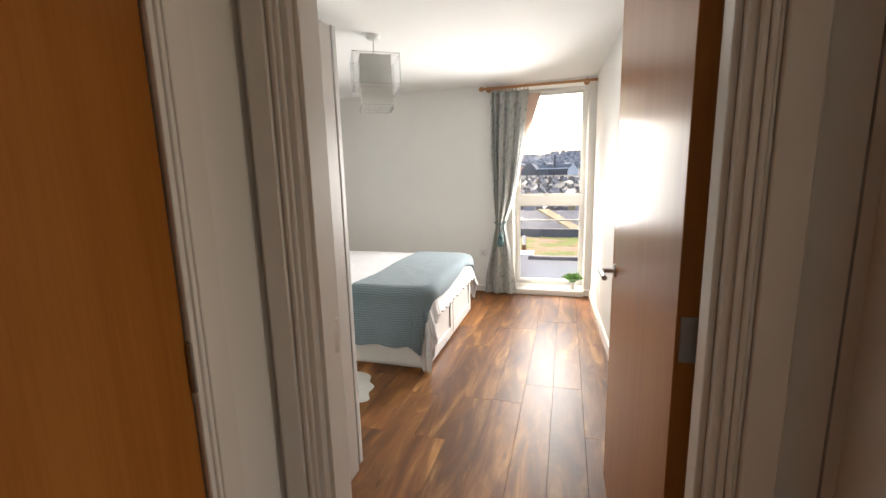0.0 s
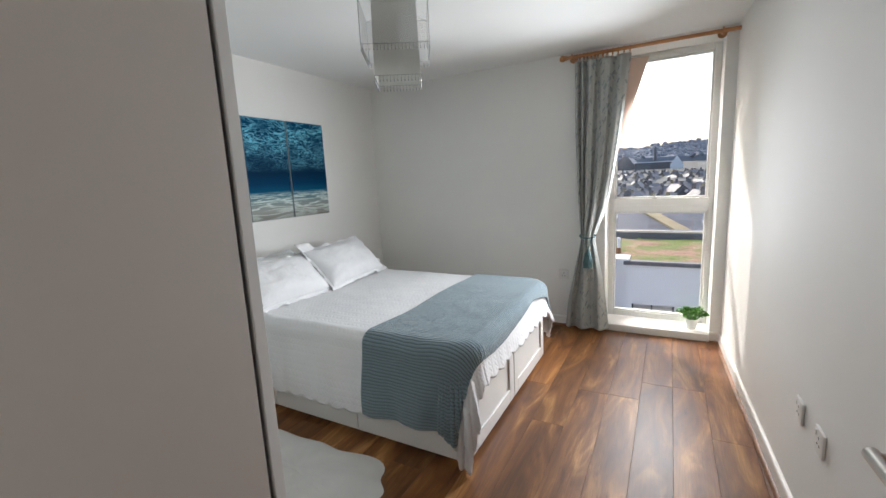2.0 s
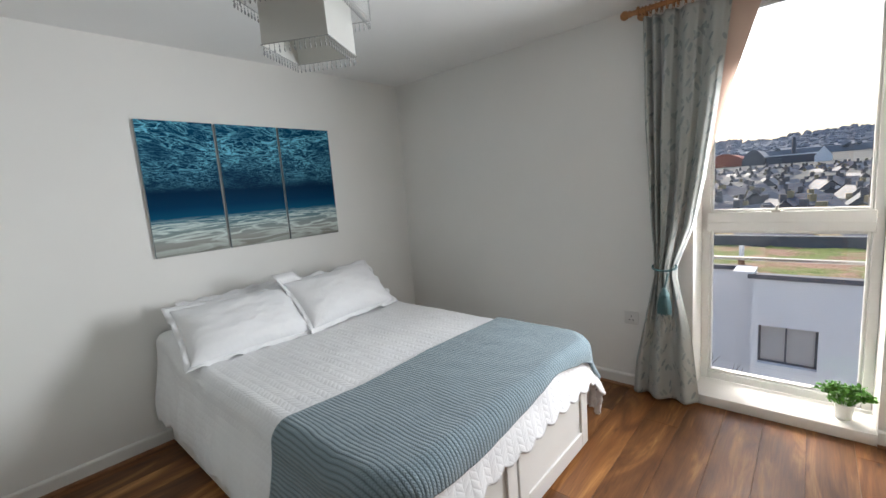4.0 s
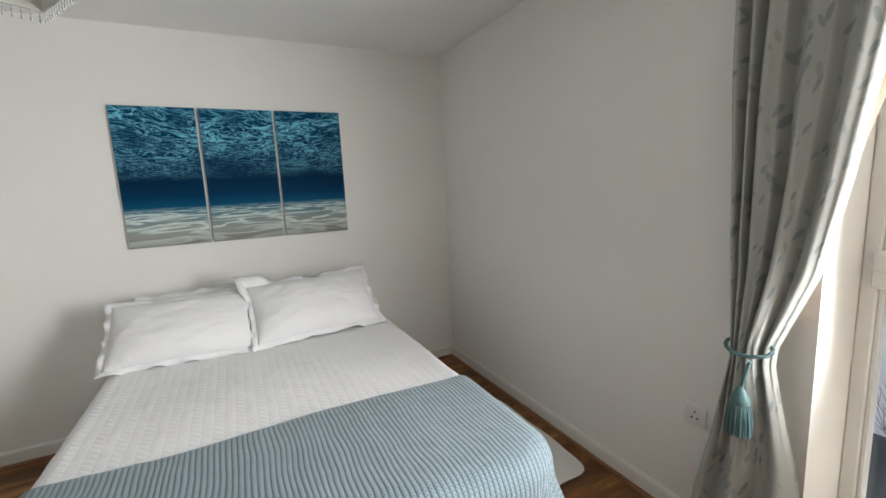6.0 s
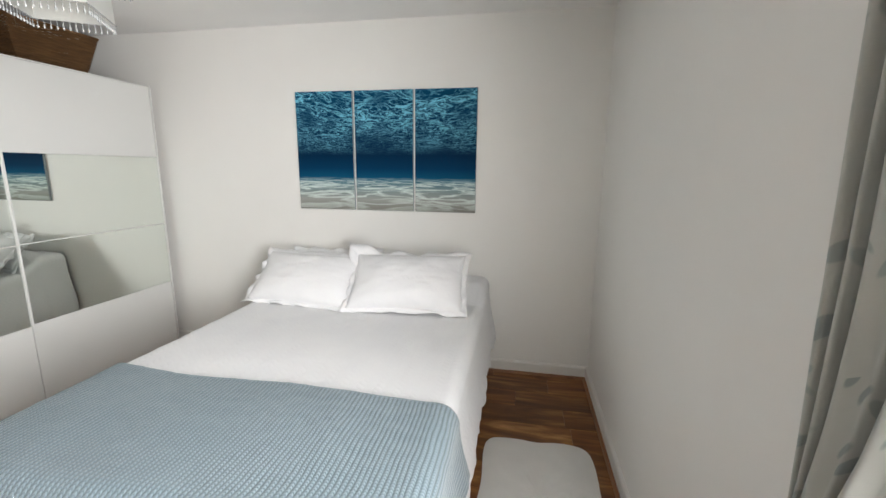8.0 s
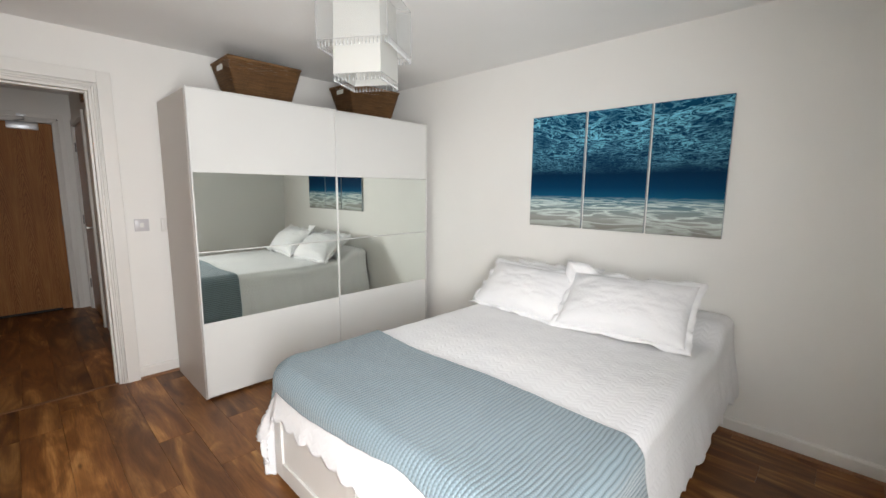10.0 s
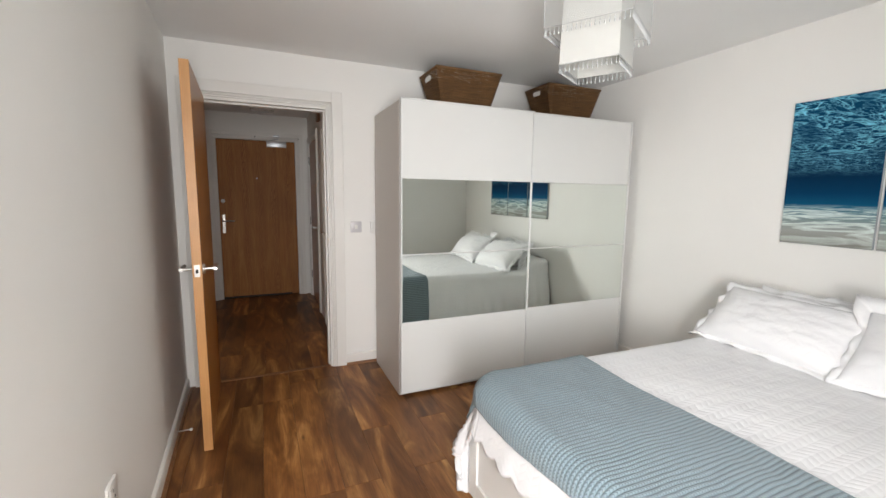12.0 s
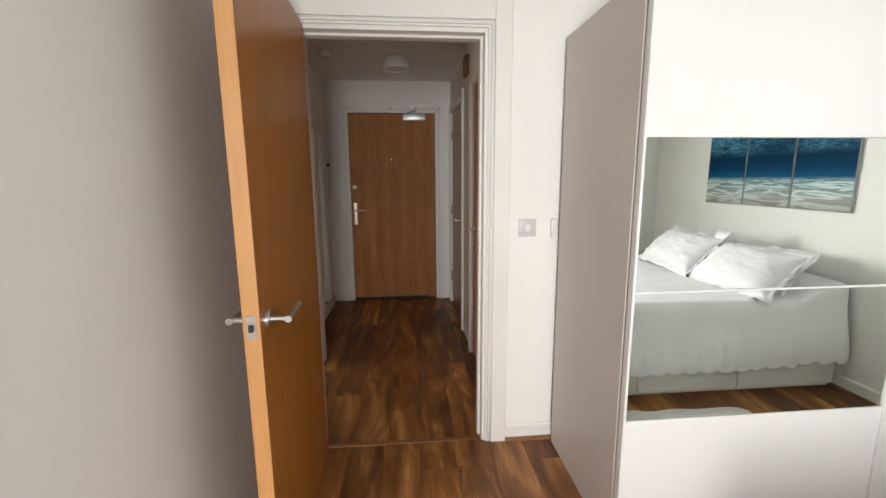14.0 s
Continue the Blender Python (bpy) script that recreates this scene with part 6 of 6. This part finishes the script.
# wooded hill: ragged masses of crowns
rr = random.Random(4)
bm = bmnew()
for i in range(2000):
    azd = rr.uniform(-34, 16)
    f = rr.random() ** 0.8
    dist = 520 + 280 * f
    e = 1.75 + 1.4 * f + f * (0.5 * noise.noise((azd * 0.12, 3, 0)) + 0.16 * noise.noise((azd * 0.9, 1, 2))) - (0.25 * f if -6 < azd < -2 else 0)
    x, y = dist * math.tan(radians(azd)), dist
    ztop = EYE_Z + math.hypot(x, y) * math.tan(radians(e))
    r = rr.uniform(2.0, 4.4)
    mtx = Matrix.Translation((x, y, ztop - r)) @ Matrix.Diagonal((r * rr.uniform(0.9, 1.5), r, r * rr.uniform(0.8, 1.25), 1))
    res = bmesh.ops.create_icosphere(bm, subdivisions=1, radius=1.0, matrix=mtx)
    for v_ in res["verts"]:
        v_.co += Vector((noise.noise(v_.co * 0.35), noise.noise(v_.co * 0.35 + Vector((9, 0, 0))), noise.noise(v_.co * 0.3))) * 1.8
bed_ = [[bm.verts.new((d_ * math.tan(radians(-60 + 90 * i / 20)), d_, -10 if k == 0 else EYE_Z + d_ * math.tan(radians(e_)))) for i in range(21)]
        for k, (d_, e_) in enumerate(((515, 0), (525, 1.4), (600, 1.9), (700, 2.35), (800, 2.6)))]
for ra, rb in zip(bed_, bed_[1:]):
    for i in range(20):
        bm.faces.new((ra[i], ra[i + 1], rb[i + 1], rb[i]))
single("wooded_hill", bm, M_WOOD_HAZED, "distant wooded hillside with blue-grey haze in its colour", "trees", kind="stuff", smooth=None)


def bare_tree(x, y, z0, h, seed, label):
    rr_ = random.Random(seed)
    t_ = thing("bare_tree", (x, y, z0), label, "tree")
    bm_ = bmnew()

    def grow(p, d, ln, r, depth):
        q = p + d * ln
        mid = (p + q) / 2 + Vector((rr_.uniform(-1, 1), rr_.uniform(-1, 1), 0)) * ln * 0.06
        sweep(bm_, [p, mid, q], [r, r * 0.85, r * 0.65], 5)
        if depth:
            for _ in range(3):
                nd = (d + Vector((rr_.uniform(-1, 1), rr_.uniform(-1, 1), rr_.uniform(-0.1, 0.7))) * 0.6).normalized()
                grow(q, nd, ln * rr_.uniform(0.55, 0.8), r * 0.6, depth - 1)
    grow(Vector((x, y, z0)), Vector((0, 0, 1)), h * 0.38, 0.05, 4)
    part("branches", bm_, M_TWIG, t_, smooth=180)


bare_tree(-2.9, 17.0, -8.9, 6.0, 3, "small leafless tree in front of the rendered building")
bare_tree(-5.2, 14.0, -8.9, 6.4, 8, "leafless tree with many thin branches below the window")
sl = thing("street_lamp", (-3.68, 23.2, GROUND), "grey street lamp post with a round head", "street lamp")
part("pole", (lambda b_: (tube(b_, (-3.68, 23.2, GROUND), (-3.68, 23.2, -4.65), 0.10, 0.08), b_)[1])(bmnew()), M_GLAZE, sl)
part("head", lathe(bmnew(), (-3.68, 23.2, -4.65), [(0.06, 0), (0.22, 0.10), (0.24, 0.16), (0.12, 0.26), (0.0001, 0.28)], 20), M_GLAZE, sl)


# floor boards ------------------------------------------------------------------------
PW = 0.1775
mesh_cache = {}


def plank(parent, x0, x1, y0, y1):
    w, ln = round(x1 - x0, 4), round(y1 - y0, 4)
    key = (w, ln)
    if key not in mesh_cache:
        bm_ = bmnew()
        b_ = 0.0007
        lo = [(-w / 2 + 0.0005, -ln / 2 + 0.0005), (w / 2 - 0.0005, -ln / 2 + 0.0005), (w / 2 - 0.0005, ln / 2 - 0.0005), (-w / 2 + 0.0005, ln / 2 - 0.0005)]
        A = [bm_.verts.new((x, y, -0.010)) for x, y in lo]
        B = [bm_.verts.new((x, y, -b_)) for x, y in lo]
        C = [bm_.verts.new((x - math.copysign(b_, x), y - math.copysign(b_, y), 0)) for x, y in lo]
        for P, Q in ((A, B), (B, C)):
            for i in range(4):
                j = (i + 1) % 4
                bm_.faces.new((P[i], P[j], Q[j], Q[i]))
        bm_.faces.new(C)
        mesh_cache[key] = finish(bm_, "floor_board", M_FLOOR)
    ob = new("floor_board", mesh_cache[key])
    ob.location = ((x0 + x1) / 2, (y0 + y1) / 2, 0)
    ob.parent = parent
    return ob


def lay(parent, x0, x1, y0, y1, phase, seed):
    r_ = random.Random(seed)
    x = phase
    while x > x0:
        x -= PW
    k = 0
    while x < x1:
        a, b = max(x, x0), min(x + PW, x1)
        off = {-0.602: 4.42, -0.4245: 4.43, -0.247: 4.67, -0.0695: 4.68}.get(round(x, 4))
        y = (off if off is not None else 4.0 + r_.uniform(-0.6, 0.6))
        while y > y0:
            y -= 1.26
        while y < y1:
            c, d = max(y, y0), min(y + 1.26, y1)
            if d - c > 0.01 and b - a > 0.005:
                plank(parent, a, b, c, d)
            y += 1.26
        x += PW
        k += 1


floor_ob = tagged(new("floor"), kind="structure")
lay(floor_ob, XW, east(YS), YS - 0.02, YN, -0.602, 3)
hall_floor = tagged(new("hall_floor"), kind="structure")
lay(hall_floor, HW - 0.01, HE2, HS - 0.08, YS - 0.02, -0.62, 8)
